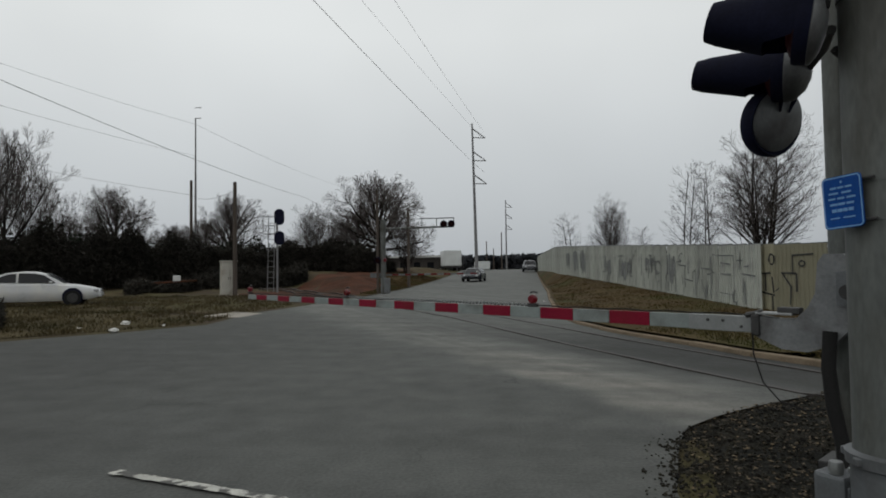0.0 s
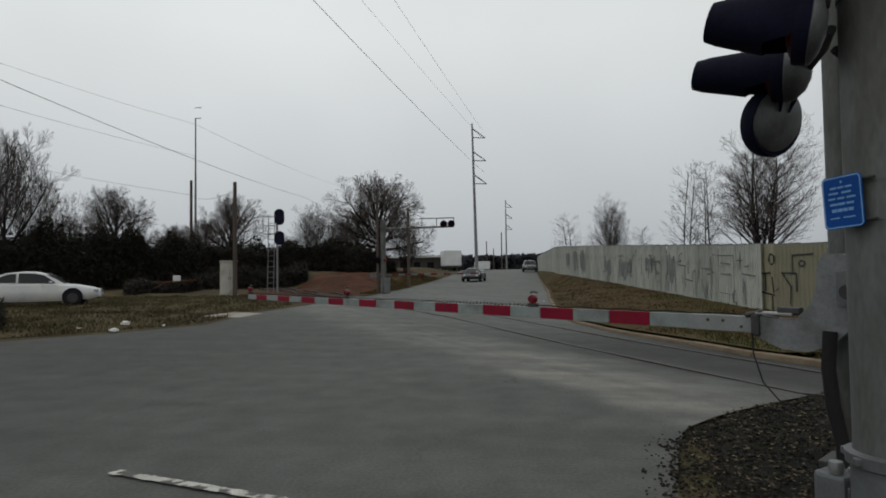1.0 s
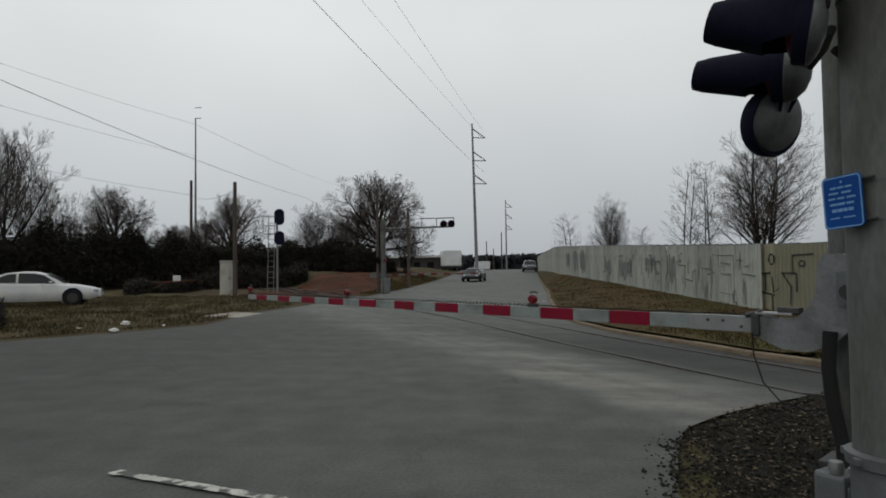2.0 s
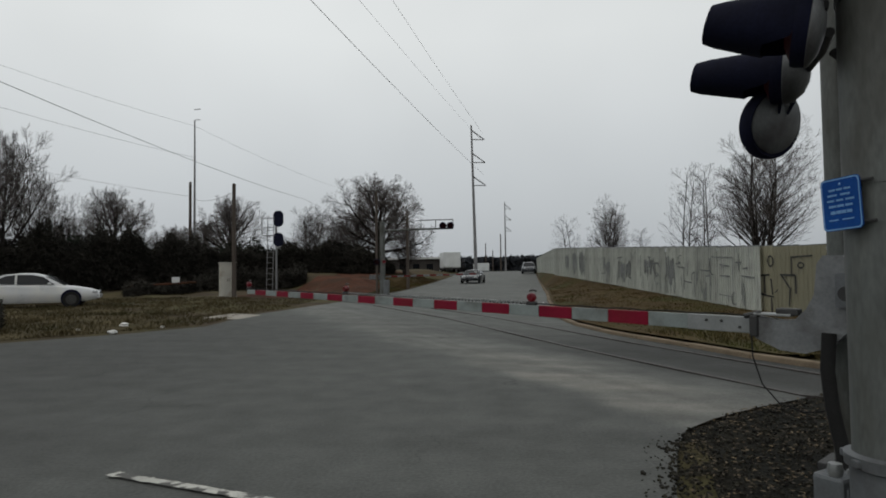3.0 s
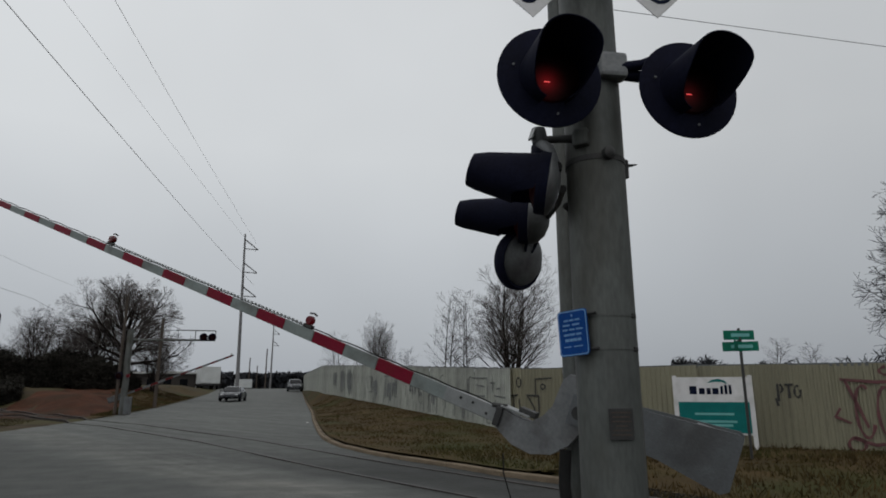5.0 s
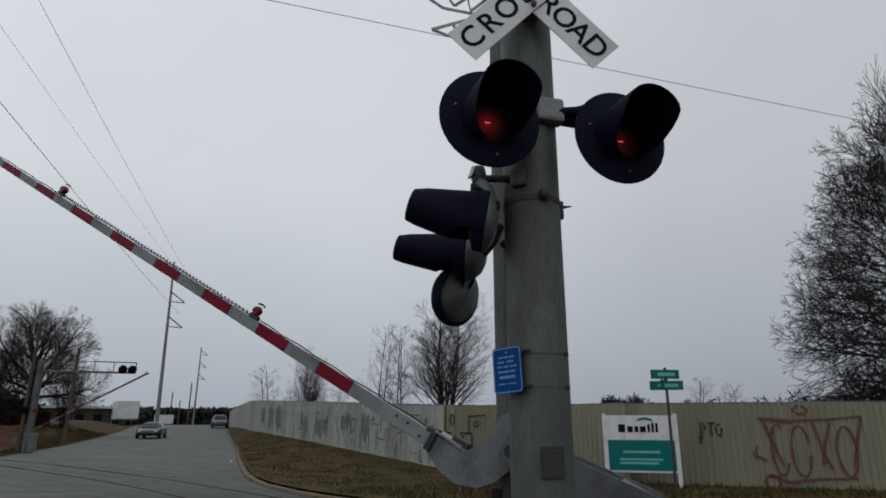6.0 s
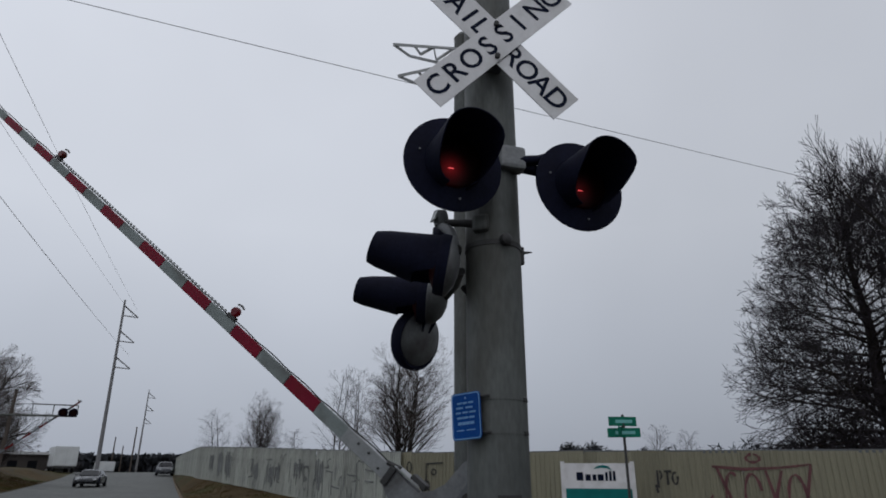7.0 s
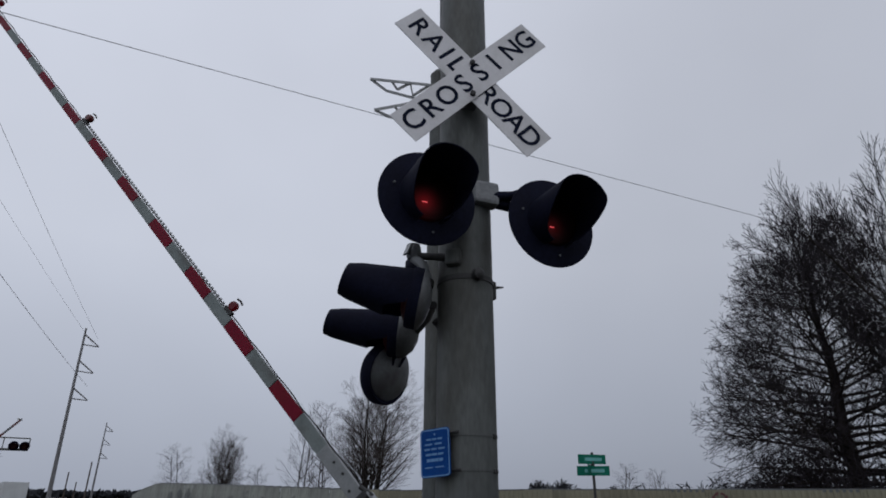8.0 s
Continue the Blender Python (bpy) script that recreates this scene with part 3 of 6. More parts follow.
# ---- the fence along the verge ----
def fence():
    """Ribbed sheet-metal panels on two runs that meet at a corner."""
    root = tagged(new("sheet_metal_fence"), "ribbed sheet-metal fence, faded paint, covered in graffiti", "fence")
    w, h = 0.92, 2.13
    prof, n = [], 6
    for i in range(n):
        x0 = w * i / n
        prof += [(x0, 0.0), (x0 + 0.075, 0.0), (x0 + 0.09, -0.028), (x0 + 0.135, -0.028)]
    prof.append((w, 0.0))
    meshes = {}
    for key, mat in (("grey", FENCE_GREY), ("cream", FENCE_CREAM)):
        me = bpy.data.meshes.new("panel_" + key)
        verts = [(x, y + o, z) for o in (0.0, 0.006) for x, y in prof for z in (0, h)]
        k, faces = len(prof), []
        for o in (0, 2 * k):
            faces += [(o + 2 * i, o + 2 * i + 2, o + 2 * i + 3, o + 2 * i + 1) for i in range(k - 1)]
        faces += [(2 * i + 1, 2 * i + 3, 2 * k + 2 * i + 3, 2 * k + 2 * i + 1) for i in range(k - 1)]
        me.from_pydata(verts, [], faces)
        me.materials.append(mat)
        meshes[key] = me
    bm = bmesh.new()
    box(bm, (0, 0, 0.05), (w, 0.05, 0.09), 0.008)
    capmesh = None

    def run(a, b, key, base):
        nonlocal capmesh
        d = Vector((b[0] - a[0], b[1] - a[1], 0))
        count = int(d.length / w + 0.99)
        u = d.normalized()
        ang = math.degrees(math.atan2(u.y, u.x))
        for i in range(count):
            p = Vector((a[0], a[1], 0)) + u * w * i
            z = base(p + u * w / 2)
            ob = new("panel", meshes[key])
            ob.parent = root
            ob.matrix_basis = pose(p.x, p.y, z + random.uniform(-0.015, 0.015), random.uniform(-0.5, 0.5), 0, ang)
            if capmesh is None:
                top = part("top_rail", bm, GALV, root)
                capmesh = top.data
            else:
                top = new("top_rail", capmesh)
                top.parent = root
            c = p + u * w / 2
            top.matrix_basis = pose(c.x, c.y, z + h - 0.06, 0, 0, ang) @ Matrix.Translation((0, 0.04, 0))
        return u

    run((14.4, 93.0), (9.0, 48.3), "grey", lambda p: along(FENCE_BASE, p.y) - 0.04)
    run((8.96, 48.0), (10.1, 20.2), "grey", lambda p: along(FENCE_BASE, p.y) - 0.04)
    run((10.12, 20.1), (12.2, 13.8), "cream", lambda p: along(FENCE_BASE, p.y) - 0.05)
    run((12.22, 13.72), (26.0, -0.3), "cream", lambda p: -0.06)
    return root


fence_root = fence()


def strokes(name, paths, origin, u, material, width, base, lift=0.045):
    """Sprayed lines on the fence: paths in metres along the run and above its foot."""
    side = Vector((u.y, -u.x, 0))
    if side.dot(Vector((-origin[0], -origin[1], 0))) < 0:
        side = -side
    for pts in paths:
        bm = bmesh.new()
        prev = None
        for i, (s, z) in enumerate(pts):
            q0, q1 = pts[max(i - 1, 0)], pts[min(i + 1, len(pts) - 1)]
            t = Vector((q1[0] - q0[0], q1[1] - q0[1]))
            t = t.normalized() if t.length > 0 else Vector((1, 0))
            nrm = Vector((-t.y, t.x)) * width * (0.8 + 0.3 * math.sin(i * 1.7)) / 2
            cur = []
            for sg in (-1, 1):
                ss, zz = s + nrm.x * sg, z + nrm.y * sg
                c = Vector((origin[0], origin[1], base(s))) + u * ss + side * lift + Vector((0, 0, zz))
                cur.append(bm.verts.new(c))
            if prev:
                bm.faces.new((prev[0], prev[1], cur[1], cur[0]))
            prev = cur
        part(name, bm, material, fence_root)


def loop(cx, cz, rx, rz, a0=0, a1=360, n=16):
    return [(cx + rx * math.cos(radians(a0 + (a1 - a0) * i / n)), cz + rz * math.sin(radians(a0 + (a1 - a0) * i / n))) for i in range(n + 1)]


def graffiti():
    """Sprayed tags on both runs, as loose strokes."""
    uc = (Vector((26.0, -0.3, 0)) - Vector((12.22, 13.72, 0))).normalized()
    ub = (Vector((12.2, 13.8, 0)) - Vector((10.12, 20.1, 0))).normalized()
    ug = (Vector((10.1, 20.2, 0)) - Vector((8.96, 48.0, 0))).normalized()
    flat = lambda s: -0.06
    # large faded red tag with rounded letters and an underline
    red = [loop(9.0, 0.98, 0.3, 0.62, 60, 330), [(8.45, 1.75), (8.75, 1.2), (9.05, 0.6)], loop(9.75, 0.95, 0.33, 0.62, 20, 350),
           [(10.3, 1.65), (10.5, 1.0), (10.75, 0.5)], [(10.9, 1.65), (10.6, 1.1), (10.45, 0.6)], loop(11.35, 0.95, 0.33, 0.6, 40, 400),
           [(8.3, 1.75), (9.5, 1.68), (10.9, 1.72), (12.0, 1.8)], [(8.5, 0.35), (9.2, 0.2), (10.4, 0.3), (11.6, 0.32)], loop(8.6, 0.2, 0.28, 0.16),
           [(12.0, 1.8), (11.75, 1.2), (11.5, 0.6)], [(8.2, 1.05), (8.0, 0.85), (8.5, 0.7)], loop(9.9, 1.95, 0.26, 0.1)]
    red = [[(3.66 + (x - 8.0) * 0.635, z) for x, z in line] for line in red]
    strokes("tag_stroke", red, (12.22, 13.72), uc, SPRAY_RED, 0.075, flat)
    short = [[(6.1, 1.75), (6.1, 1.2)], loop(6.22, 1.6, 0.14, 0.12, 90, -90, 8), [(6.5, 1.72), (6.95, 1.72)], [(6.7, 1.72), (6.7, 1.3)],
             loop(7.15, 1.5, 0.16, 0.18, 60, 380, 12), [(5.95, 1.3), (6.05, 1.05)]]
    short = [[(2.4 + (x - 5.95) * 0.42, z * 0.8 + 0.25) for x, z in line] for line in short]
    strokes("tag_stroke", short, (12.22, 13.72), uc, SPRAY, 0.06, flat)
    near = [[(0.15, 1.9), (0.3, 1.55), (0.1, 1.3), (0.35, 1.0)], loop(0.85, 1.75, 0.1, 0.16), [(0.6, 1.3), (0.6, 0.75)], [(0.45, 1.3), (0.8, 1.32)],
            [(0.85, 1.2), (0.9, 0.7), (1.1, 0.85)], [(0.2, 0.85), (0.5, 0.7), (0.95, 0.62)], [(1.25, 1.3), (1.55, 0.9), (1.5, 0.35)], [(1.2, 1.32), (1.75, 1.3)],
            [(1.75, 1.3), (1.75, 0.75)], [(1.62, 1.3), (1.62, 1.85), (2.35, 1.88)], loop(1.95, 1.6, 0.1, 0.08), [(0.85, 0.6), (0.86, 0.1)]]
    strokes("tag_stroke", near, (10.12, 20.1), ub, SPRAY, 0.06, flat)
    base = lambda s: along(FENCE_BASE, 48.0 + ug.y * s) - 0.04
    rnd = random.Random(5)
    grey = []
    for i in range(70):
        x = 27.6 - 17.0 * rnd.random() ** 1.6
        z = rnd.uniform(0.35, 1.75)
        k = rnd.random()
        if k < 0.65:
            grey.append([(x, z), (x + rnd.uniform(-0.06, 0.06), max(0.15, z - rnd.uniform(0.4, 1.1)))])
        elif k < 0.85:
            grey.append([(x, z), (x + rnd.uniform(0.3, 0.9), z + rnd.uniform(-0.05, 0.05))])
        else:
            grey.append(loop(x, z, rnd.uniform(0.15, 0.35), rnd.uniform(0.15, 0.4), rnd.uniform(0, 90), rnd.uniform(200, 330), 10))
    # a boxy letter near the corner
    grey += [[(25.6, 1.75), (26.9, 1.77), (26.9, 0.4), (25.9, 0.42)], [(26.0, 1.1), (26.7, 1.1)], [(27.3, 1.9), (27.3, 1.3)], [(27.1, 1.6), (27.5, 1.6)]]
    strokes("scrawl", grey, (8.96, 48.0), ug, SPRAY_GREY, 0.055, base)
    # broad smeared bars running down the sheets
    dark = []
    for x0, x1, top, low in ((3.2, 4.3, 1.75, 0.55), (5.3, 6.3, 1.8, 0.45), (7.0, 8.4, 1.85, 0.35), (12.3, 13.4, 1.5, 0.5), (15.0, 16.8, 1.45, 0.4), (18.8, 19.8, 1.7, 0.9), (21.3, 22.2, 1.7, 0.5)):
        x = x0
        while x < x1:
            a = top + rnd.uniform(-0.25, 0.08)
            dark.append([(x, a), (x + rnd.uniform(-0.03, 0.03), (a + low) / 2), (x + rnd.uniform(-0.04, 0.04), low + rnd.uniform(-0.1, 0.45))])
            x += rnd.uniform(0.13, 0.3)
    strokes("smear", dark, (8.96, 48.0), ug, SPRAY_GREY, 0.15, base)


graffiti()


def company_sign():
    """A white board with a teal lower half on two posts, standing before the fence."""
    a, b = Vector((11.45, 12.85, 0)), Vector((12.72, 11.72, 0))
    d = b - a
    root = thing("company_sign", pose(a.x, a.y, -0.05, 0, 0, math.degrees(math.atan2(d.y, d.x))), "white and teal company signboard on white posts before the fence", "sign")
    w = d.length
    for x in (-0.03, w + 0.03):
        bm = bmesh.new()
        box(bm, (x, 0.05, 0.92), (0.1, 0.1, 1.85), 0.01)
        part("post", bm, SIGNWHITE, root)
    bm = bmesh.new()
    box(bm, (w / 2, 0.0, 1.1), (w, 0.04, 1.4), 0.006)
    part("board", bm, SIGNWHITE, root)
    bm = bmesh.new()
    box(bm, (w / 2, -0.024, 0.82), (w - 0.06, 0.006, 0.74), 0.0)
    part("teal_panel", bm, TEAL, root, "teal lower panel")
    # the mark: a dark bar of bold shapes below a small arched leaf
    for i, (x, ww, hh) in enumerate([(0.33, 0.14, 0.2), (0.5, 0.11, 0.15), (0.63, 0.08, 0.15), (0.76, 0.12, 0.15), (0.88, 0.05, 0.2), (0.96, 0.05, 0.23), (1.04, 0.05, 0.23)]):
        bm = bmesh.new()
        box(bm, (x * w / 1.4, -0.024, 1.38 + hh / 2), (ww * w / 1.4, 0.006, hh), 0.002)
        part("mark", bm, SIGNBLACK, root)
    bm = bmesh.new()
    pts = [(0.62, 1.66), (0.7, 1.73), (0.82, 1.76), (0.94, 1.72), (1.0, 1.62), (0.9, 1.68), (0.78, 1.69)]
    slab(bm, [(x * w / 1.4, z) for x, z in pts], -0.028, -0.021)
    part("leaf_mark", bm, TEAL, root)
    for z, x0, x1 in ((0.9, 0.4, 1.3), (0.72, 0.3, 1.35), (0.63, 0.3, 1.25)):
        bm = bmesh.new()
        box(bm, ((x0 + x1) / 2 * w / 1.7, -0.03, z), ((x1 - x0) * w / 1.7, 0.004, 0.055), 0)
        part("writing_bar", bm, TEALPALE, root)
    return root


company_sign()


def street_sign():
    p = spot(-47.0, 14.6)
    root = thing("street_name_sign", pose(p.x, p.y, -0.06, 0, 1.2, 40), "green street-name blades on a thin steel post", "street sign")
    bm = bmesh.new()
    tube(bm, [(0, 0, 0), (0, 0, 2.72)], 0.03, 8)
    part("post", bm, DARKSTEEL, root)
    for z, yaw, x0, ln in ((2.64, -70, -0.02, 0.62), (2.4, -84, 0.0, 0.7)):
        bm = bmesh.new()
        box(bm, (x0, -0.035, z), (ln, 0.006, 0.2), 0.002)
        blade = part("name_blade", bm, SIGNGREEN, root, m=Matrix.Rotation(radians(yaw), 4, "Z"))
        bm = bmesh.new()
        box(bm, (x0 + 0.03, -0.041, z), (ln * 0.6, 0.004, 0.07), 0)
        part("writing_bar", bm, TEALPALE, blade)
    bm = bmesh.new()
    box(bm, (0, 0.035, 2.42), (0.66, 0.006, 0.2), 0.002)
    part("name_blade", bm, SIGNGREEN, root, m=Matrix.Rotation(radians(-10), 4, "Z"))
    bm = bmesh.new()
    lathe(bm, [(0.04, 2.5), (0.045, 2.54), (0.03, 2.78), (0.0, 2.8)], 8)
    part("cap", bm, DARKSTEEL, root)
    return root


street_sign()


# ---- the signal mast beside the road ----
MX, MY = 1.99, 2.73


def light_unit(parent, m, disc=0.285, hood=0.34, shortest=0.1, taper=0.008, lit=False, name="warning_light", back=True, starry=True, glass=None):
    """A round backboard with a lens, a long hood and a housing behind. It looks along local -y."""
    bm = bmesh.new()
    turn = Matrix.Rotation(radians(90), 4, "X")
    lathe(bm, [(0.0, -0.02), (disc - 0.01, -0.02), (disc, -0.012), (disc, 0.0), (disc - 0.015, 0.006), (0.17, 0.012), (0.0, 0.012)], 40, turn)
    unit = part(name, bm, HOOD, parent, smooth=True, m=m)
    bm = bmesh.new()
    lathe(bm, [(0.155, 0.014), (0.15, 0.03), (0.11, 0.045), (0.0, 0.052)], 28, turn)
    part("lens", bm, glass or REDLENS, unit, "glowing red lens" if glass else "dark red lens", smooth=True)
    # hood: open cylinder cut back along its underside
    bm = bmesh.new()
    rows, seg = [], 28
    for k in range(seg + 1):
        a = radians(-158 + 316 * k / seg)
        c = math.cos(a)
        ln = shortest + (hood - shortest) * ease((c + 0.95) / 1.3)
        ring = []
        for t in (0.0, 0.5, 1.0):
            for r in (0.17 - taper * t, 0.164 - taper * t):
                ring.append(bm.verts.new((r * math.sin(a), -0.012 - ln * t, r * c - 0.02 * t)))
        rows.append(ring)
    for p, q in zip(rows, rows[1:]):
        for i, j in ((0, 2), (2, 4)):
            bm.faces.new((p[i], q[i], q[j], p[j]))
            bm.faces.new((p[i + 1], p[j + 1], q[j + 1], q[i + 1]))
        bm.faces.new((p[4], q[4], q[5], p[5]))
    for e in (rows[0], rows[-1]):
        bm.faces.new((e[0], e[2], e[3], e[1]))
        bm.faces.new((e[2], e[4], e[5], e[3]))
    part("hood", bm, HOOD, unit, smooth=True)
    if back:
        bm = bmesh.new()
        lathe(bm, [(0.17, -0.02), (0.165, -0.08), (0.12, -0.15), (0.05, -0.17), (0.0, -0.17)], 24, turn)
        part("housing", bm, HOOD, unit, smooth=True)
    if lit and starry:
        bm = bmesh.new()
        box(bm, (-0.035, -0.053, -0.06), (0.03, 0.004, 0.005), 0.001)
        part("filament", bm, REDSTAR, unit, "glowing bulb")
    for bx, bz in ((-0.2, 0.05), (0.03, -0.215)):
        bm = bmesh.new()
        lathe(bm, [(0.007, 0.012), (0.007, 0.018), (0.0, 0.02)], 8, turn @ Matrix.Translation((bx, bz, 0)))
        part("screw", bm, GALV, unit)
    return unit


def signal_mast():
    root = thing("crossing_signal_mast", pose(MX, MY, 0), "weathered grey steel mast with crossbuck and flashing lights", "railway signal")
    bm = bmesh.new()
    lathe(bm, [(0.0, 0.0), (0.165, 0.0), (0.162, 2.0), (0.157, 4.2), (0.15, 8.0), (0.0, 8.0)], 40)
    part("mast", bm, MAST, root, smooth=True)
    bm = bmesh.new()
    lathe(bm, [(0.0, 0.0), (0.23, 0.0), (0.225, 0.05), (0.176, 0.07), (0.176, 0.56), (0.195, 0.57), (0.198, 0.62), (0.166, 0.63)], 40)
    part("base_collar", bm, GALV, root, "pale steel base collar", smooth=True)
    for k in range(6):
        a = radians(k * 60 + 10)
        bm = bmesh.new()
        box(bm, (0.196 * math.cos(a), 0.196 * math.sin(a), 0.595), (0.035, 0.035, 0.035), 0.006)
        part("bolt", bm, GALV, root)
    # steel bands and their fittings
    for z, r, hgt in ((2.68, 0.166, 0.03), (1.82, 0.1655, 0.008), (1.65, 0.1655, 0.008), (4.95, 0.163, 0.07)):
        bm = bmesh.new()
        lathe(bm, [(r - 0.006, z - hgt / 2), (r, z - hgt / 2), (r, z + hgt / 2), (r - 0.006, z + hgt / 2)], 32)
        part("band", bm, DARKSTEEL if z > 2.5 else MAST, root, smooth=True)
    for z in (1.82, 1.65):
        bm = bmesh.new()
        box(bm, (0.075, -0.147, z), (0.035, 0.014, 0.022), 0.004, Matrix.Rotation(radians(27), 4, "Z"))
        part("buckle", bm, DARKSTEEL, root)
    bm = bmesh.new()
    lathe(bm, [(0.0, 0.0), (0.035, 0.0), (0.035, 0.03), (0.018, 0.04), (0.0, 0.045)], 14, pose(-0.035, -0.16, 2.69, 90))
    part("clamp_plug", bm, DARKSTEEL, root)
    bm = bmesh.new()
    box(bm, (0.172, -0.03, 2.67), (0.035, 0.05, 0.11), 0.006)
    tube(bm, [(0.17, -0.03, 2.69), (0.25, -0.05, 2.705)], [0.014, 0.004], 8)
    part("clamp_bolt", bm, DARKSTEEL, root)
    # identification plate
    bm = bmesh.new()
    box(bm, (0, 0, 0), (0.125, 0.006, 0.15), 0.003)
    plate = part("data_plate", bm, DARKSTEEL, root, "dark data plate", m=pose(-0.055, -0.163, 1.285, 0, 0, -14))
    for i, wd in enumerate((0.1, 0.09, 0.1, 0.06, 0.09, 0.1)):
        bm = bmesh.new()
        box(bm, (0, -0.0045, 0.055 - i * 0.021), (wd, 0.002, 0.007))
        part("writing_bar", bm, WOOD, plate)
    return root


mast = signal_mast()


def crossbuck(parent):
    """Two white blades crossed, lettered in black."""
    base = pose(1.88 - MX, 2.49 - MY, 3.96, 0, 0, -22)
    for name, turn, y in (("crossbuck_blade", 45.5, -0.012), ("crossbuck_blade", -46.2, 0.0)):
        bm = bmesh.new()
        box(bm, (0, 0, 0), (1.22, 0.006, 0.2286), 0.0015)
        m = base @ Matrix.Translation((0, y, 0)) @ Matrix.Rotation(radians(-turn), 4, "Y")
        blade = part(name, bm, SIGNWHITE, parent, "white blade with black letters", m=m)
        up = Matrix.Translation((0, -0.004, 0)) @ Matrix.Rotation(radians(90), 4, "X")
        if turn > 0:
            for i, ch in enumerate("CROSSING"):
                x = -0.52 + 1.04 * (i / 7) + (0.0, 0, 0, 0, 0, -0.012, 0.01, 0)[i]
                writing("letter", ch, 0.19, SIGNBLACK, blade, up @ Matrix.Translation((x, 0, 0)), 0.001)
        else:
            for ch, x in zip("RAILROAD", (-0.5, -0.355, -0.24, -0.14, 0.14, 0.265, 0.39, 0.52)):
                writing("letter", ch, 0.19, SIGNBLACK, blade, up @ Matrix.Translation((x, 0, 0)), 0.001)
    for dz in (-0.12, 0.12):
        bm = bmesh.new()
        lathe(bm, [(0.0, 0.0), (0.017, 0.0), (0.017, 0.02), (0.0, 0.024)], 10, base @ pose(0, -0.014, dz, 90))
        part("bolt", bm, DARKSTEEL, parent)
    bm = bmesh.new()
    box(bm, (0, 0.06, 0), (0.1, 0.12, 0.3), 0.01)
    part("crossbuck_bracket", bm, GALV, parent, m=base)


crossbuck(mast)


def warning_lights(parent):
    """The pair that faces the road, on a cross arm."""
    lx, ly, rx, ry, z = 1.60 - MX, 2.54 - MY, 2.385 - MX, 2.383 - MY, 3.06
    light_unit(parent, pose(lx, ly, z, 0, 0, -13), lit=True, glass=LITLENS)
    light_unit(parent, pose(rx, ry, z, 0, 0, -13), lit=True, glass=DIMLENS)
    bm = bmesh.new()
    box(bm, (0.025, -0.17, z + 0.15), (0.16, 0.1, 0.15), 0.025, Matrix.Rotation(radians(-13), 4, "Z"))
    part("junction_box", bm, PALEGALV, parent, "grey junction box")
    bm = bmesh.new()
    tube(bm, [(lx, ly + 0.12, z), (lx + 0.12, ly + 0.13, z + 0.05), (0.05, -0.16, z + 0.12), (0.2, -0.2, z + 0.11), (rx - 0.12, ry + 0.13, z + 0.12), (rx, ry + 0.12, z + 0.02)], 0.033, 12)
    part("cross_arm", bm, HOOD, parent, smooth=True)
    bm = bmesh.new()
    tube(bm, [(0.06, -0.2, z + 0.14), (0.18, -0.24, z + 0.16), (0.28, -0.26, z + 0.21), (rx - 0.03, ry + 0.1, z + 0.2), (rx, ry + 0.13, z + 0.08)], 0.03, 10)
    part("arm_brace", bm, HOOD, parent, smooth=True)


warning_lights(mast)


def side_light(parent, base, mouth, r, deep):
    """A lamp seen from its side: a long tapering tunnel hood before a red lens, and a pale bell behind."""
    base, mouth = Vector(base), Vector(mouth)
    d = (mouth - base).normalized()
    side = d.cross(Vector((0, 0, 1))).normalized()
    up = side.cross(d)
    m = Matrix((side, -d, up)).transposed().to_4x4()
    m.translation = base
    turn = Matrix.Rotation(radians(90), 4, "X")
    base = base + d * 0.05
    m.translation = base
    length = (mouth - base).length
    bm = bmesh.new()
    lathe(bm, [(r * 0.9, 0.03), (r * 1.04, 0.03), (r * 1.08, 0.015), (r * 1.08, -0.03), (r * 1.0, -0.035)], 36, turn)
    unit = part("warning_light", bm, HOOD, parent, smooth=True, m=m)
    bm = bmesh.new()
    lathe(bm, [(r * 1.04, -0.028), (r * 1.1, -0.035), (r * 1.05, -0.05 * deep), (r * 0.72, -0.08 * deep), (r * 0.3, -0.095 * deep), (0.0, -0.098 * deep)], 32, turn)
    part("housing", bm, PALEGALV, unit, "pale grey bell-shaped housing", smooth=True)
    bm = bmesh.new()
    lathe(bm, [(r * 0.92, 0.02), (r * 0.85, 0.04), (r * 0.5, 0.065), (0.0, 0.075)], 28, turn)
    part("lens", bm, REDLENS, unit, "dark red lens", smooth=True)
    bm = bmesh.new()
    seg, rows = 36, []
    for k in range(seg + 1):
        a = radians(-180 + 360 * k / seg)
        under = ease((abs(math.degrees(a)) - 115) / 30)
        t0 = 0.03 + 0.3 * length * under
        tip = length - 0.01 + 0.015 * math.cos(a + 3.14)
        ring = []
        for i in range(6):
            t = t0 + (tip - t0) * i / 5
            f = t / length
            rr = r * (1.02 - 0.4 * f) - (0.008 if i == 5 else 0)
            ring.append([bm.verts.new((q * math.sin(a), -t, q * math.cos(a) + 0.03 * f)) for q in (rr, rr - 0.006)])
        rows.append(ring)
    for a, b in zip(rows, rows[1:]):
        for i in range(5):
            bm.faces.new((a[i][0], a[i + 1][0], b[i + 1][0], b[i][0]))
            bm.faces.new((a[i][1], b[i][1], b[i + 1][1], a[i + 1][1]))
        bm.faces.new((a[5][0], a[5][1], b[5][1], b[5][0]))
        bm.faces.new((a[0][0], b[0][0], b[0][1], a[0][1]))
    bmesh.ops.remove_doubles(bm, verts=bm.verts, dist=0.0004)
    part("hood", bm, HOOD, unit, "long black tunnel hood", smooth=True)
    return unit


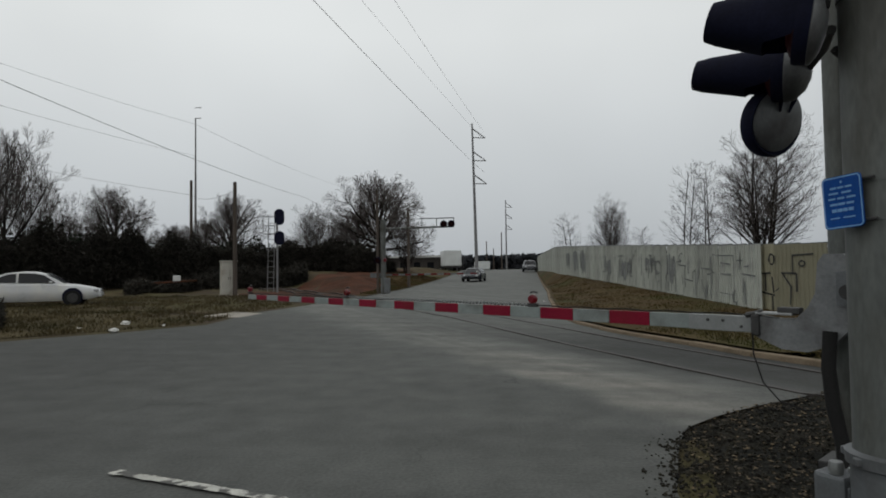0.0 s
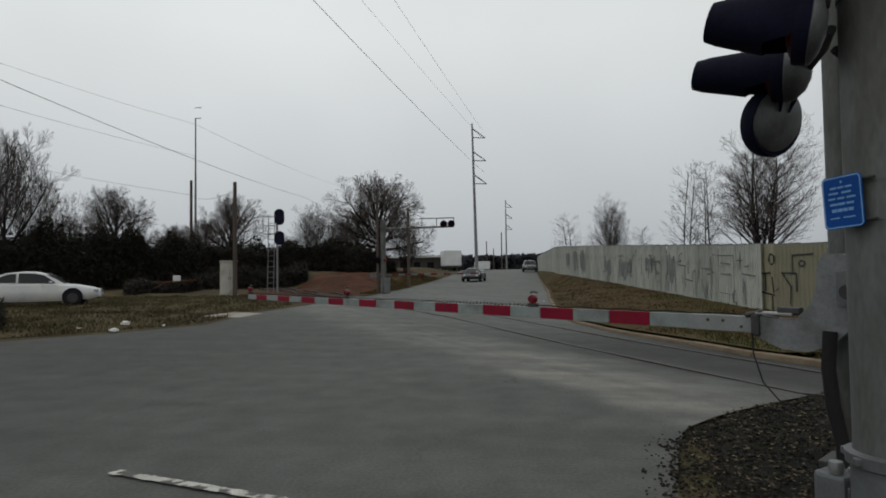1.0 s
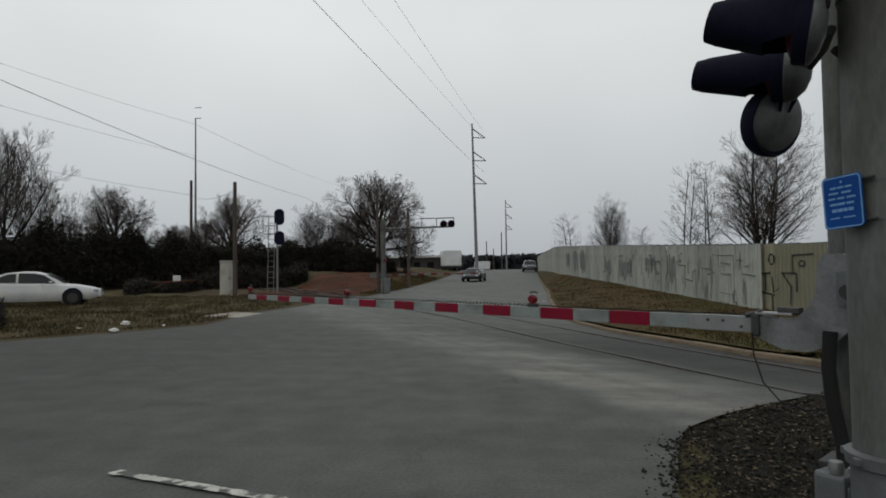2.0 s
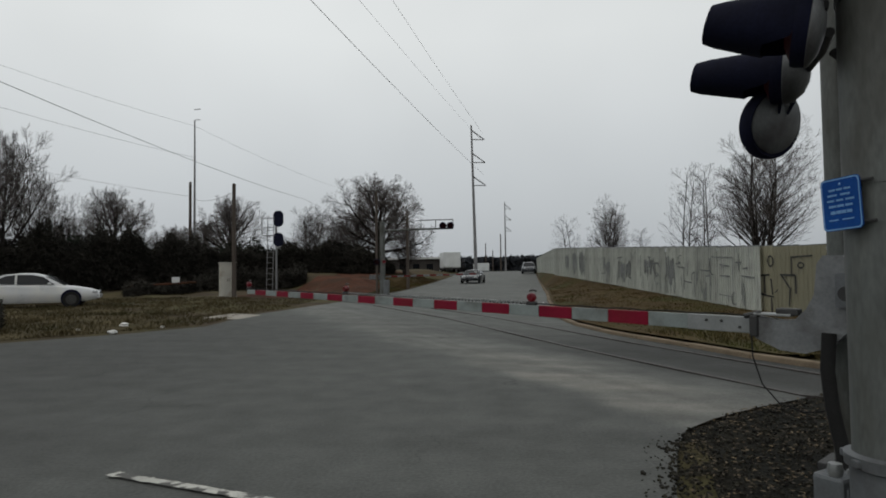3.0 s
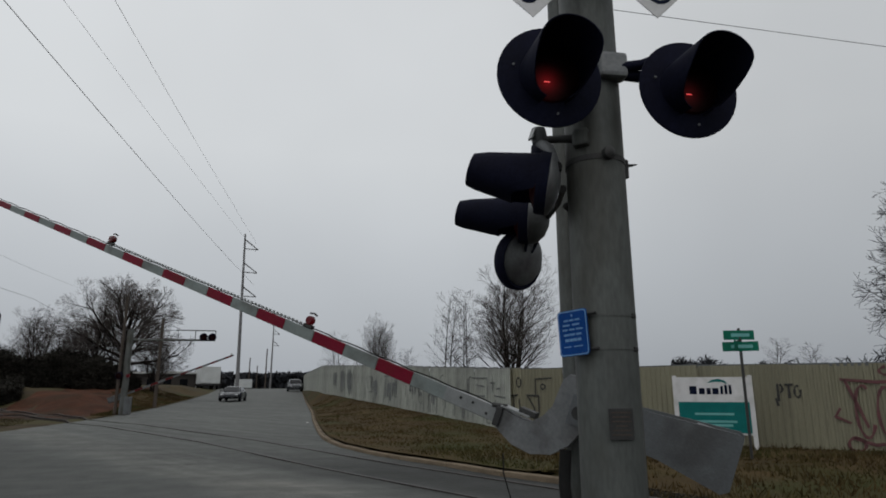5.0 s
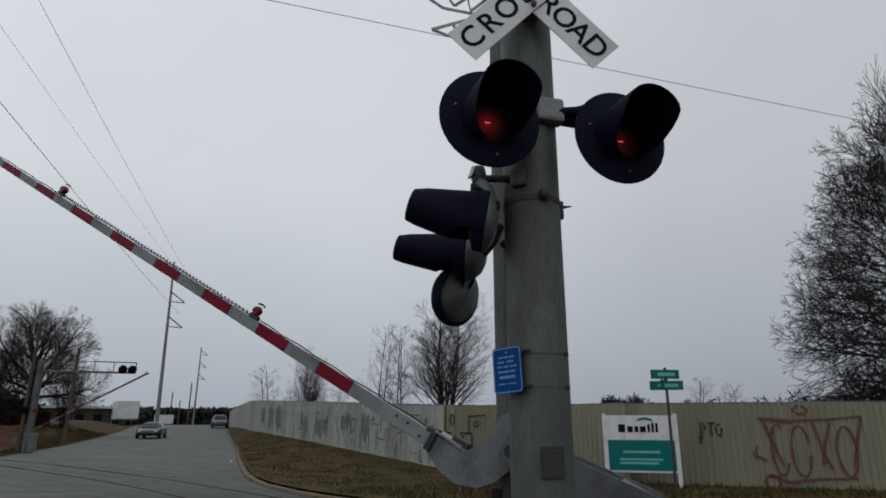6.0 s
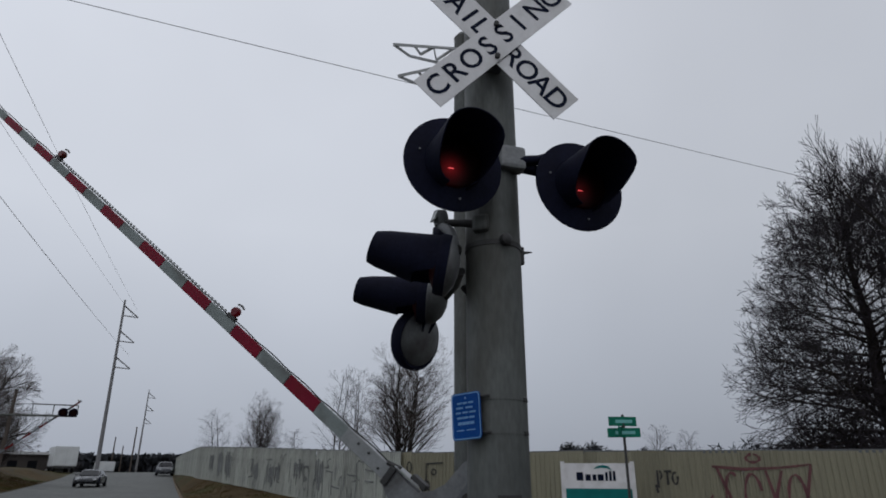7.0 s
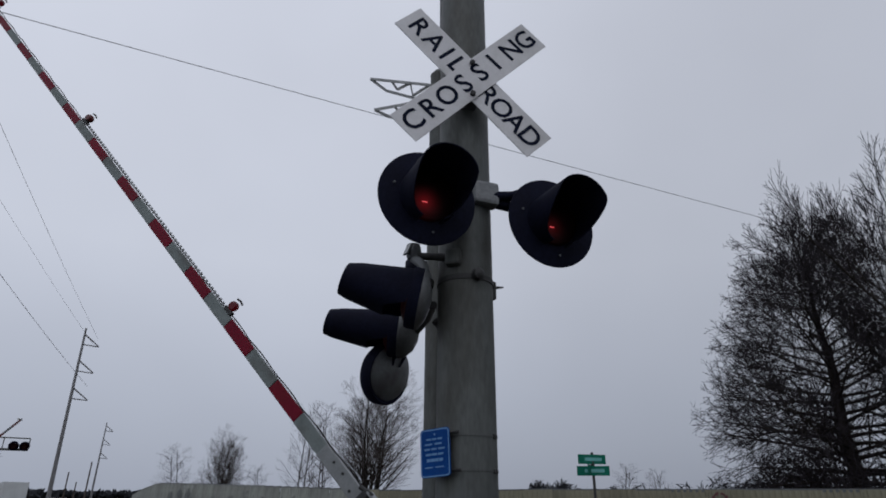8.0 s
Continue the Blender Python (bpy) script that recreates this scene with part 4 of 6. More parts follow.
def side_lights(parent):
    """The second pair, turned to the side road, with a third unit seen from behind."""
    o = Vector((MX, MY, 0))
    near, far = Vector((1.746, 2.8, 2.564)) - o, Vector((1.997, 3.466, 2.559)) - o
    side_light(parent, near, Vector((1.342, 3.035, 2.648)) - o, 0.164, 1.0)
    side_light(parent, far, Vector((1.565, 3.745, 2.605)) - o, 0.15, 1.7)
    back = spot(-28.55, 4.15) - o
    bm = bmesh.new()
    m = pose(back.x, back.y, 2.315, 12, 0, 20)
    turn = Matrix.Rotation(radians(90), 4, "X")
    lathe(bm, [(0.0, -0.05), (0.19, -0.05), (0.204, -0.03), (0.204, 0.03), (0.192, 0.045), (0.172, 0.03)], 32, turn)
    unit = part("reversed_light", bm, HOOD, parent, smooth=True, m=m)
    bm = bmesh.new()
    lathe(bm, [(0.19, 0.03), (0.17, 0.052), (0.09, 0.07), (0.0, 0.075)], 32, turn @ Matrix.Translation((0.012, 0.018, 0)))
    part("housing", bm, PALEGALV, unit, "pale grey domed back of the light", smooth=True)
    # two black tapered tubes stand in for the V-shaped shadow on the dome
    for x in (-0.05, 0.06):
        bm = bmesh.new()
        tube(bm, [(x * 0.6, -0.08, 0.06), (x * 0.9, -0.09, 0.13), (x * 1.2, -0.07, 0.22)], [0.006, 0.014, 0.024], 10)
        part("bracket", bm, HOOD, unit, smooth=True)
    # a fourth unit hangs behind the first, its rim alone showing
    bm = bmesh.new()
    lathe(bm, [(0.0, -0.05), (0.15, -0.05), (0.165, -0.02), (0.165, 0.03), (0.14, 0.05), (0.0, 0.06)], 32, turn)
    part("reversed_light", bm, HOOD, parent, smooth=True, m=pose(spot(-30.9, 3.5).x - MX, spot(-30.9, 3.5).y - MY, 2.72, 0, 0, 62))
    # the arm: knuckle, clamp on the mast and the bent stay
    kn = Vector((1.692, 2.833, 2.858)) - o
    clamp = Vector((1.85, 2.645, 2.79)) - o
    bm = bmesh.new()
    lathe(bm, [(0.0, -0.055), (0.035, -0.048), (0.048, 0.0), (0.04, 0.04), (0.0, 0.052)], 16, Matrix.Translation(kn))
    part("knuckle", bm, PALEGALV, parent, smooth=True)
    bm = bmesh.new()
    tube(bm, [kn + Vector((0, 0, -0.03)), (kn + clamp) / 2 + Vector((0, 0, -0.01)), clamp], [0.024, 0.022, 0.028], 12)
    part("side_arm", bm, DARKSTEEL, parent, smooth=True)
    bm = bmesh.new()
    box(bm, clamp, (0.09, 0.09, 0.1), 0.018, Matrix.Rotation(radians(40), 4, "Z"))
    part("arm_clamp", bm, MAST, parent)
    bm = bmesh.new()
    end = spot(-32.5, 3.22) - o + Vector((0, 0, 2.63))
    tube(bm, [kn + Vector((0.0, 0, -0.04)), kn.lerp(end, 0.5) + Vector((0.0, -0.02, 0.01)), end], [0.026, 0.03, 0.026], 12)
    part("stay", bm, PALEGALV, parent, smooth=True)
    bm = bmesh.new()
    lathe(bm, [(0.0, -0.03), (0.028, -0.025), (0.028, 0.025), (0.0, 0.03)], 12, Matrix.Translation(end) @ pose(0, 0, 0, 90, 0, -30))
    part("stay_bolt", bm, RUBBER, parent, smooth=True)
    bm = bmesh.new()
    tube(bm, [near + Vector((0.1, 0.05, 0.0)), near.lerp(far, 0.5) + Vector((0.12, 0, 0.02)), far + Vector((0.08, -0.02, 0.0))], 0.024, 10)
    tube(bm, [near + Vector((0.1, 0.03, -0.1)), near + Vector((0.17, 0.05, -0.14))], 0.02, 8)
    part("side_arm", bm, DARKSTEEL, parent, smooth=True)
    # small bright plate added beside the knuckle to stand in for a glint
    bm = bmesh.new()
    box(bm, kn + Vector((-0.045, -0.01, 0.0)), (0.012, 0.05, 0.07), 0.003, Matrix.Rotation(radians(20), 4, "Y"))
    part("glint_plate", bm, BRIGHT, parent)


side_lights(mast)


def emergency_sign():
    """Small blue notice, strapped to the mast's side; its writing cannot be read."""
    c = spot(-33.3, 3.25)
    root = thing("blue_notice", pose(c.x, c.y, 1.735, 0, -3, -72), "small blue notice with pale border and writing, strapped to the mast", "sign")

    def rounded(w, h, r):
        return [(sx * (w / 2 - r) + r * math.cos(radians(a)), sz * (h / 2 - r) + r * math.sin(radians(a)))
                for sx, sz, a0 in ((1, 1, 0), (-1, 1, 90), (-1, -1, 180), (1, -1, 270)) for a in (a0, a0 + 30, a0 + 60, a0 + 90)]

    bm = bmesh.new()
    slab(bm, rounded(0.19, 0.236, 0.02), -0.002, 0.002)
    part("panel", bm, SIGNBLUE, root)
    bm = bmesh.new()
    outer, inner = rounded(0.184, 0.23, 0.018), rounded(0.172, 0.218, 0.014)
    va, vb = ([bm.verts.new((x, -0.0035, z)) for x, z in q] for q in (outer, inner))
    for i in range(len(va)):
        j = (i + 1) % len(va)
        bm.faces.new((va[i], va[j], vb[j], vb[i]))
    part("border", bm, SIGNPALE, root)
    rnd = random.Random(3)
    for z, k, h in ((0.066, 3, 0.012), (0.042, 2, 0.012), (0.018, 3, 0.012), (-0.008, 3, 0.014), (-0.036, 4, 0.02), (-0.07, 2, 0.008)):
        total = rnd.uniform(0.1, 0.14)
        x = -total / 2
        for i in range(k):
            wd = total / k * rnd.uniform(0.7, 0.92)
            bm = bmesh.new()
            box(bm, (x + wd / 2, -0.003, z), (wd, 0.002, h * 0.7))
            part("writing_bar", bm, SIGNPALE, root)
            x += total / k
    bm = bmesh.new()
    lathe(bm, [(0, 0), (0.006, 0), (0.0, 0.004)], 8, pose(0, -0.003, 0.09, 90))
    part("rivet", bm, SIGNPALE, root)
    for z in (0.09, -0.09):
        bm = bmesh.new()
        tube(bm, [(0.02, 0.012, z), (0.13, 0.03, z)], 0.008, 6)
        part("strap", bm, DARKSTEEL, root)
    return root


emergency_sign()


# ---- the gate ----
PIVOT = Vector((2.83, 4.20, 1.276))
GATE_YAW = 132.34


def crossing_gate():
    """The gate mast with its drive; the arm turns on the shaft at local (0, 0, 1.276)."""
    root = thing("crossing_gate", pose(PIVOT.x, PIVOT.y, 0, 0, 0, GATE_YAW), "railway crossing gate with a red and silver striped arm, rising", "crossing gate")
    bm = bmesh.new()
    lathe(bm, [(0.0, 0.0), (0.1, 0.0), (0.1, 3.6), (0.09, 5.75), (0.094, 5.77), (0.05, 5.83), (0.0, 5.84)], 24, Matrix.Translation((0.12, -0.22, 0)))
    part("mast", bm, MAST, root, smooth=True)
    bm = bmesh.new()
    tube(bm, [(0.06, -0.1, 0.4), (0.06, -0.1, 3.3), (0.07, -0.12, 5.6), (0.1, -0.18, 7.6)], 0.016, 8)
    part("conduit", bm, DARKSTEEL, root, smooth=True)
    bm = bmesh.new()
    box(bm, (-0.1, -0.36, 1.3), (0.42, 0.34, 0.62), 0.03)
    part("drive_case", bm, GALV, root)
    bm = bmesh.new()
    box(bm, (0.12, -0.22, 0.03), (0.34, 0.34, 0.06), 0.01)
    part("base_plate", bm, DARKSTEEL, root)
    bm = bmesh.new()
    tube(bm, [(0, -0.2, 1.276), (0, 0.22, 1.276)], 0.05, 16)
    part("shaft", bm, DARKSTEEL, root, smooth=True)
    bm = bmesh.new()
    tube(bm, [(0.14, 0.1, 1.0), (0.15, 0.13, 0.75), (0.12, 0.16, 0.5), (0.06, 0.2, 0.25), (0.04, 0.22, 0.05)], 0.045, 12)
    part("drive_hose", bm, RUBBER, root, "thick black rubber hose", smooth=True)
    bm = bmesh.new()
    tube(bm, [(0.66, 0.08, 0.95), (0.65, 0.1, 0.8), (0.58, 0.12, 0.6), (0.46, 0.14, 0.48), (0.3, 0.14, 0.44), (0.1, 0.12, 0.48)], 0.006, 6)
    part("lamp_cable", bm, RUBBER, root, smooth=True)

    # two lattice brackets high on the mast
    for z, tip_z, ln, yaw in ((5.6, 5.42, 0.74, 40), (5.44, 5.12, 0.66, 34)):
        bm = bmesh.new()
        a, b, tip = Vector((0, 0, 0)), Vector((0.06, -0.1, -0.16)), Vector((ln, 0, tip_z - z))
        bars = [(a, tip), (b, b.lerp(tip, 0.72) + Vector((0, -0.02, -0.05))), (b.lerp(tip, 0.72) + Vector((0, -0.02, -0.05)), tip)]
        bars += [(a.lerp(tip, p), b.lerp(tip, q)) for p, q in ((0.12, 0.28), (0.42, 0.28), (0.42, 0.55), (0.7, 0.55))]
        for p, q in bars:
            mid, dd = (p + q) / 2, q - p
            rot = dd.to_track_quat("X", "Z").to_matrix().to_4x4()
            box(bm, mid, (dd.length, 0.008, 0.03), 0.0, rot)
        part("lattice_bracket", bm, BRIGHT, root, "pale lattice bracket", m=pose(0.12, -0.16, z, 0, 0, yaw))

    # the moving arm, in its own space: x along the arm, z up when it lies level
    bm = bmesh.new()
    z0 = -0.265
    box(bm, (0.84, 0, z0), (0.68, 0.05, 0.125), 0.006)
    box(bm, (5.3, 0, z0), (8.35, 0.02, 0.06), 0.004)
    arm = part("gate_arm", bm, BRIGHT, root, m=pose(0, 0, 1.276))
    stripe = {}
    for i in range(21):
        red = i % 2 == 1
        x0, ln = 1.135 + 0.4 * i, 0.4 if i < 20 else 0.33
        h = 0.118 - 0.0019 * i
        bm = bmesh.new()
        box(bm, (x0 + ln / 2, 0, z0), (ln - 0.004, 0.036, h), 0.005)
        part("red_stripe" if red else "silver_stripe", bm, STRIPE_RED if red else STRIPE_WHITE, arm)
    for x in (0.76, 0.9, 1.02):
        bm = bmesh.new()
        lathe(bm, [(0.012, 0), (0.012, 0.008), (0, 0.01)], 8, pose(x, 0.026, z0 + 0.02 * (1 if x > 0.85 else -1), -90))
        part("bolt", bm, DARKSTEEL, arm)
    # curved bracket that joins arm and shaft
    bm = bmesh.new()
    outline = [(0.64, z0 + 0.07), (0.48, z0 + 0.055), (0.37, z0 + 0.06), (0.29, -0.12), (0.24, -0.02), (0.22, 0.2), (0.18, 0.26), (0.06, 0.26), (0.02, 0.2),
               (-0.04, 0.06), (-0.06, -0.06), (0.03, -0.26), (0.14, -0.38), (0.3, -0.44), (0.47, -0.43), (0.64, z0 - 0.09)]
    slab(bm, outline, -0.06, 0.05)
    part("arm_bracket", bm, PALEGALV, arm, "curved galvanised bracket")
    bm = bmesh.new()
    box(bm, (0.52, -0.005, z0 + 0.09), (0.26, 0.13, 0.02), 0.006)
    part("bracket_cover", bm, BRIGHT, arm)
    bm = bmesh.new()
    box(bm, (0.42, 0.0, z0 + 0.115), (0.15, 0.1, 0.05), 0.01)
    part("shear_bolt_box", bm, DARKSTEEL, arm)
    bm = bmesh.new()
    box(bm, (0.645, 0.04, z0 - 0.0), (0.06, 0.07, 0.16), 0.012)
    tube(bm, [(0.72, 0.04, z0 + 0.07), (0.6, 0.04, z0 + 0.1)], 0.02, 8)
    part("cable_box", bm, DARKSTEEL, arm)
    # counterweight plates on the far side of the shaft
    for y in (-0.3, 0.06):
        bm = bmesh.new()
        slab(bm, [(0.1, 0.13), (-0.1, 0.16), (-1.06, 0.27), (-1.1, 0.25), (-1.1, -0.12), (-1.05, -0.16), (-0.6, -0.1), (-0.1, -0.1), (0.1, -0.1)], y, y + 0.02)
        part("counterweight_arm", bm, GALV, arm)
    bm = bmesh.new()
    box(bm, (-0.92, -0.11, 0.06), (0.3, 0.34, 0.34), 0.015)
    part("counterweight", bm, GALV, arm)
    # lamps along the top edge and the wire that feeds them
    for x in (2.84, 6.26, 9.42):
        bm = bmesh.new()
        box(bm, (x, 0, z0 + 0.075), (0.12, 0.045, 0.04), 0.008)
        base = part("lamp_base", bm, DARKSTEEL, arm)
        bm = bmesh.new()
        lathe(bm, [(0.0, -0.035), (0.036, -0.035), (0.046, -0.02), (0.046, 0.02), (0.036, 0.035), (0.0, 0.04)], 18, pose(x, 0, z0 + 0.135, 90))
        part("lamp_lens", bm, REDGLOW if x != 6.26 else TAIL, base, "red gate lamp", smooth=True)
        bm = bmesh.new()
        tube(bm, [(x - 0.045, -0.02, z0 + 0.2), (x, -0.022, z0 + 0.21), (x + 0.045, -0.02, z0 + 0.2)], 0.01, 6)
        part("lamp_cap", bm, DARKSTEEL, base)
    bm = bmesh.new()
    pts = []
    for i in range(90):
        x = 0.7 + 8.65 * i / 89
        pts.append((x, 0.0, z0 + 0.066 - 0.015 * (i / 89) + 0.012 * abs(math.sin(i * 0.7))))
    tube(bm, pts, 0.006, 5)
    part("lamp_wire", bm, RUBBER, arm)
    bm = bmesh.new()
    for i in range(60):
        x = 2.95 + 3.3 * i / 60
        box(bm, (x, 0, z0 + 0.075), (0.025, 0.012, 0.03))
    part("clip_strip", bm, BRIGHT, arm)
    return arm


gate_arm = crossing_gate()


def ground_box():
    """Cable junction box with fittings at the foot of the mast."""
    c = spot(-32.3, 3.62)
    root = thing("cable_junction_box", pose(c.x, c.y, 0, 0, 0, 30), "grey cast cable junction box standing in the gravel", "junction box")
    bm = bmesh.new()
    box(bm, (0, 0, 0.22), (0.17, 0.15, 0.44), 0.02)
    part("case", bm, GALV, root)
    for x, y, z in ((-0.05, -0.02, 0.47), (0.04, -0.06, 0.43)):
        bm = bmesh.new()
        lathe(bm, [(0.03, -0.03), (0.036, 0.0), (0.03, 0.03), (0.0, 0.038)], 12, Matrix.Translation((x, y, z)))
        part("gland", bm, BRIGHT, root, smooth=True)
    bm = bmesh.new()
    box(bm, (0, -0.08, 0.24), (0.13, 0.012, 0.3), 0.004)
    part("lid", bm, GALV, root)
    return root


ground_box()


# ---- across the tracks ----
def far_cantilever():
    """Mast on the far side with a truss arm over the road, lights and its own gate."""
    p = spot(5.55, 37.4)
    p.z = land(p.x, p.y)
    root = thing("cantilever_signal", pose(p.x, p.y, p.z - 0.05, 0, 0, -8), "grey cantilever signal with a truss arm and red lights", "railway signal")
    bm = bmesh.new()
    lathe(bm, [(0, 0), (0.17, 0), (0.16, 4.6), (0.0, 4.62)], 16)
    part("mast", bm, MAST, root, smooth=True)
    bm = bmesh.new()
    tube(bm, [(-0.35, 0, 0), (-0.35, 0, 6.45)], [0.09, 0.07], 8)
    part("service_pole", bm, WOOD, root, smooth=True)
    bm = bmesh.new()
    tube(bm, [(0, 0, 4.05), (4.35, 0, 4.1)], 0.055, 8)
    tube(bm, [(2.3, 0, 4.62), (4.35, 0, 4.62)], 0.03, 6)
    for x in (2.4, 3.3, 4.35):
        tube(bm, [(x, 0, 4.08), (x, 0, 4.62)], 0.025, 6)
    tube(bm, [(0, 0, 4.5), (2.4, 0, 4.62)], 0.015, 6)
    part("truss_arm", bm, MAST, root)
    for x in (3.75, 4.2):
        light_unit(root, pose(x, -0.1, 4.25, 0, 0, 8), 0.22, 0.25, lit=True, starry=False)
    bm = bmesh.new()
    lathe(bm, [(0, -0.03), (0.1, -0.03), (0.1, 0.03), (0, 0.04)], 14, pose(0.15, -0.2, 2.15, 90))
    part("lit_lamp", bm, REDGLOW, root, "lit red warning lamp", smooth=True)
    light_unit(root, pose(-0.32, -0.14, 2.15, 0, 0, 8), 0.2, 0.2)
    bm = bmesh.new()
    box(bm, (0.1, 0.1, 0.6), (0.5, 0.5, 0.9), 0.03)
    part("drive_case", bm, GALV, root)
    # its gate arm, which rises too
    bm = bmesh.new()
    box(bm, (2.6, 0, 0), (6.0, 0.03, 0.1), 0.006)
    arm = part("gate_arm", bm, GALV, root, m=pose(0.15, 0.35, 1.25))
    for i in range(7):
        bm = bmesh.new()
        box(bm, (0.5 + 0.8 * i, 0, 0), (0.4, 0.036, 0.1), 0.004)
        part("red_stripe", bm, TAIL, arm)
    bm = bmesh.new()
    lathe(bm, [(0, -0.03), (0.05, -0.03), (0.05, 0.03), (0, 0.035)], 12, pose(5.5, 0, 0.1, 90))
    part("lamp_lens", bm, LITTER, arm, "pale gate lamp")
    bm = bmesh.new()
    box(bm, (-0.7, 0, -0.02), (0.7, 0.2, 0.3), 0.02)
    part("counterweight", bm, GALV, arm)
    return arm


far_arm = far_cantilever()


def relay_cabinet():
    p = spot(19.3, 35.5)
    z = land(p.x, p.y)
    root = thing("relay_cabinet", pose(p.x, p.y, z - 0.04, 0, 0, 28) @ Matrix.Diagonal((0.8, 0.8, 0.94, 1)), "pale aluminium railway equipment cabinet", "cabinet")
    bm = bmesh.new()
    box(bm, (0, 0, 0.05), (1.15, 0.95, 0.12), 0.01)
    part("plinth", bm, SLAB, root)
    bm = bmesh.new()
    box(bm, (0, 0, 1.06), (1.0, 0.8, 1.9), 0.02)
    part("body", bm, CABINET, root)
    bm = bmesh.new()
    box(bm, (0, 0, 2.04), (1.1, 0.9, 0.06), 0.015)
    part("roof", bm, CABINET, root)
    for x in (-0.24, 0.24):
        bm = bmesh.new()
        box(bm, (x, -0.41, 1.06), (0.45, 0.02, 1.75), 0.006)
        d = part("door", bm, CABINET, root)
        bm = bmesh.new()
        box(bm, (x * 0.25, -0.43, 1.05), (0.03, 0.03, 0.16), 0.006)
        part("handle", bm, DARKSTEEL, d)


relay_cabinet()


def wood_pole(bearing, distance, height, r, label, lean=0.0, arms=0):
    p = spot(bearing, distance)
    z = land(p.x, p.y)
    root = thing("utility_pole", pose(p.x, p.y, z - 0.1, 0, lean, 0), label, "utility pole")
    bm = bmesh.new()
    lathe(bm, [(0, 0), (r, 0), (r * 0.75, height), (0, height + 0.03)], 10)
    part("pole", bm, WOOD, root, smooth=True)
    for i in range(arms):
        bm = bmesh.new()
        box(bm, (0, 0.1, height - 0.4 - 0.9 * i), (2.2, 0.1, 0.12), 0.01)
        part("cross_arm", bm, WOOD, root)
    return root


wood_pole(18.75, 34.8, 6.25, 0.13, "short dark timber pole beside the cabinet")
wood_pole(22.35, 78, 11.3, 0.2, "weathered timber pole at the edge of the thicket")
wood_pole(-5.5, 135, 8.5, 0.15, "distant timber pole beside the road")
wood_pole(-4.1, 150, 7.4, 0.15, "distant timber pole beside the road")
wood_pole(-4.75, 165, 6.2, 0.15, "distant timber pole beside the road")


def steel_pole(bearing, distance, top, r, side, lean, label, n=3):
    """Tall transmission pole with V-shaped davit arms on one side."""
    p = spot(bearing, distance)
    z = max(0.4, land(p.x, p.y)) - 0.3
    root = thing("transmission_pole", pose(p.x, p.y, z, 0, lean, 0), label, "transmission pole")
    h = top - z
    bm = bmesh.new()
    lathe(bm, [(0, 0), (r, 0), (r * 0.45, h), (0, h)], 14)
    part("pole", bm, POLEGREY, root, smooth=True)
    for i in range(n):
        zz = h - 0.035 * h - i * 0.155 * h
        w = 0.085 * h * side
        bm = bmesh.new()
        tube(bm, [(0, 0, zz), (w * 0.3, 0, zz - 0.02 * h), (w, 0, zz - 0.065 * h)], [0.14, 0.13, 0.1], 6)
        tube(bm, [(0, 0, zz - 0.062 * h), (w, 0, zz - 0.066 * h)], 0.1, 6)
        part("davit_arm", bm, POLEGREY, root)
    return root


steel_pole(-3.17, 130, 33.0, 0.38, 1, -1.0, "tall grey steel transmission pole with three davit arms")
steel_pole(-5.94, 245, 29.5, 0.36, 1, 0, "distant transmission pole beyond the crest")
slim_pole = steel_pole(22.0, 86, 21.9, 0.18, 1, 0, "slim grey transmission pole above the thicket", 0)
for drop in (0.3, 1.7):
    bm = bmesh.new()
    tube(bm, [(-0.1, 0, 21.9 - drop), (0.75, 0, 21.95 - drop)], 0.05, 6)
    part("cross_arm", bm, POLEGREY, slim_pole)


def street_lamp():
    p = spot(3.2, 47)
    z = land(p.x, p.y)
    root = thing("street_lamp", pose(p.x, p.y, z - 0.05), "slim pole with a curved street lamp arm", "street lamp")
    bm = bmesh.new()
    tube(bm, [(0, 0, 0), (0, 0, 6.1)], [0.12, 0.09], 8)
    part("pole", bm, WOOD, root, smooth=True)
    bm = bmesh.new()
    tube(bm, [(0, 0, 5.75), (0.3, 0, 6.05), (0.8, 0, 6.15), (1.05, 0, 6.12)], 0.03, 6)
    part("arm", bm, POLEGREY, root)
    bm = bmesh.new()
    lathe(bm, [(0, -0.06), (0.09, -0.05), (0.12, 0.0), (0.06, 0.07), (0, 0.08)], 12, Matrix.Translation((1.15, 0, 6.1)))
    part("lamp_head", bm, POLEGREY, root, smooth=True)


street_lamp()


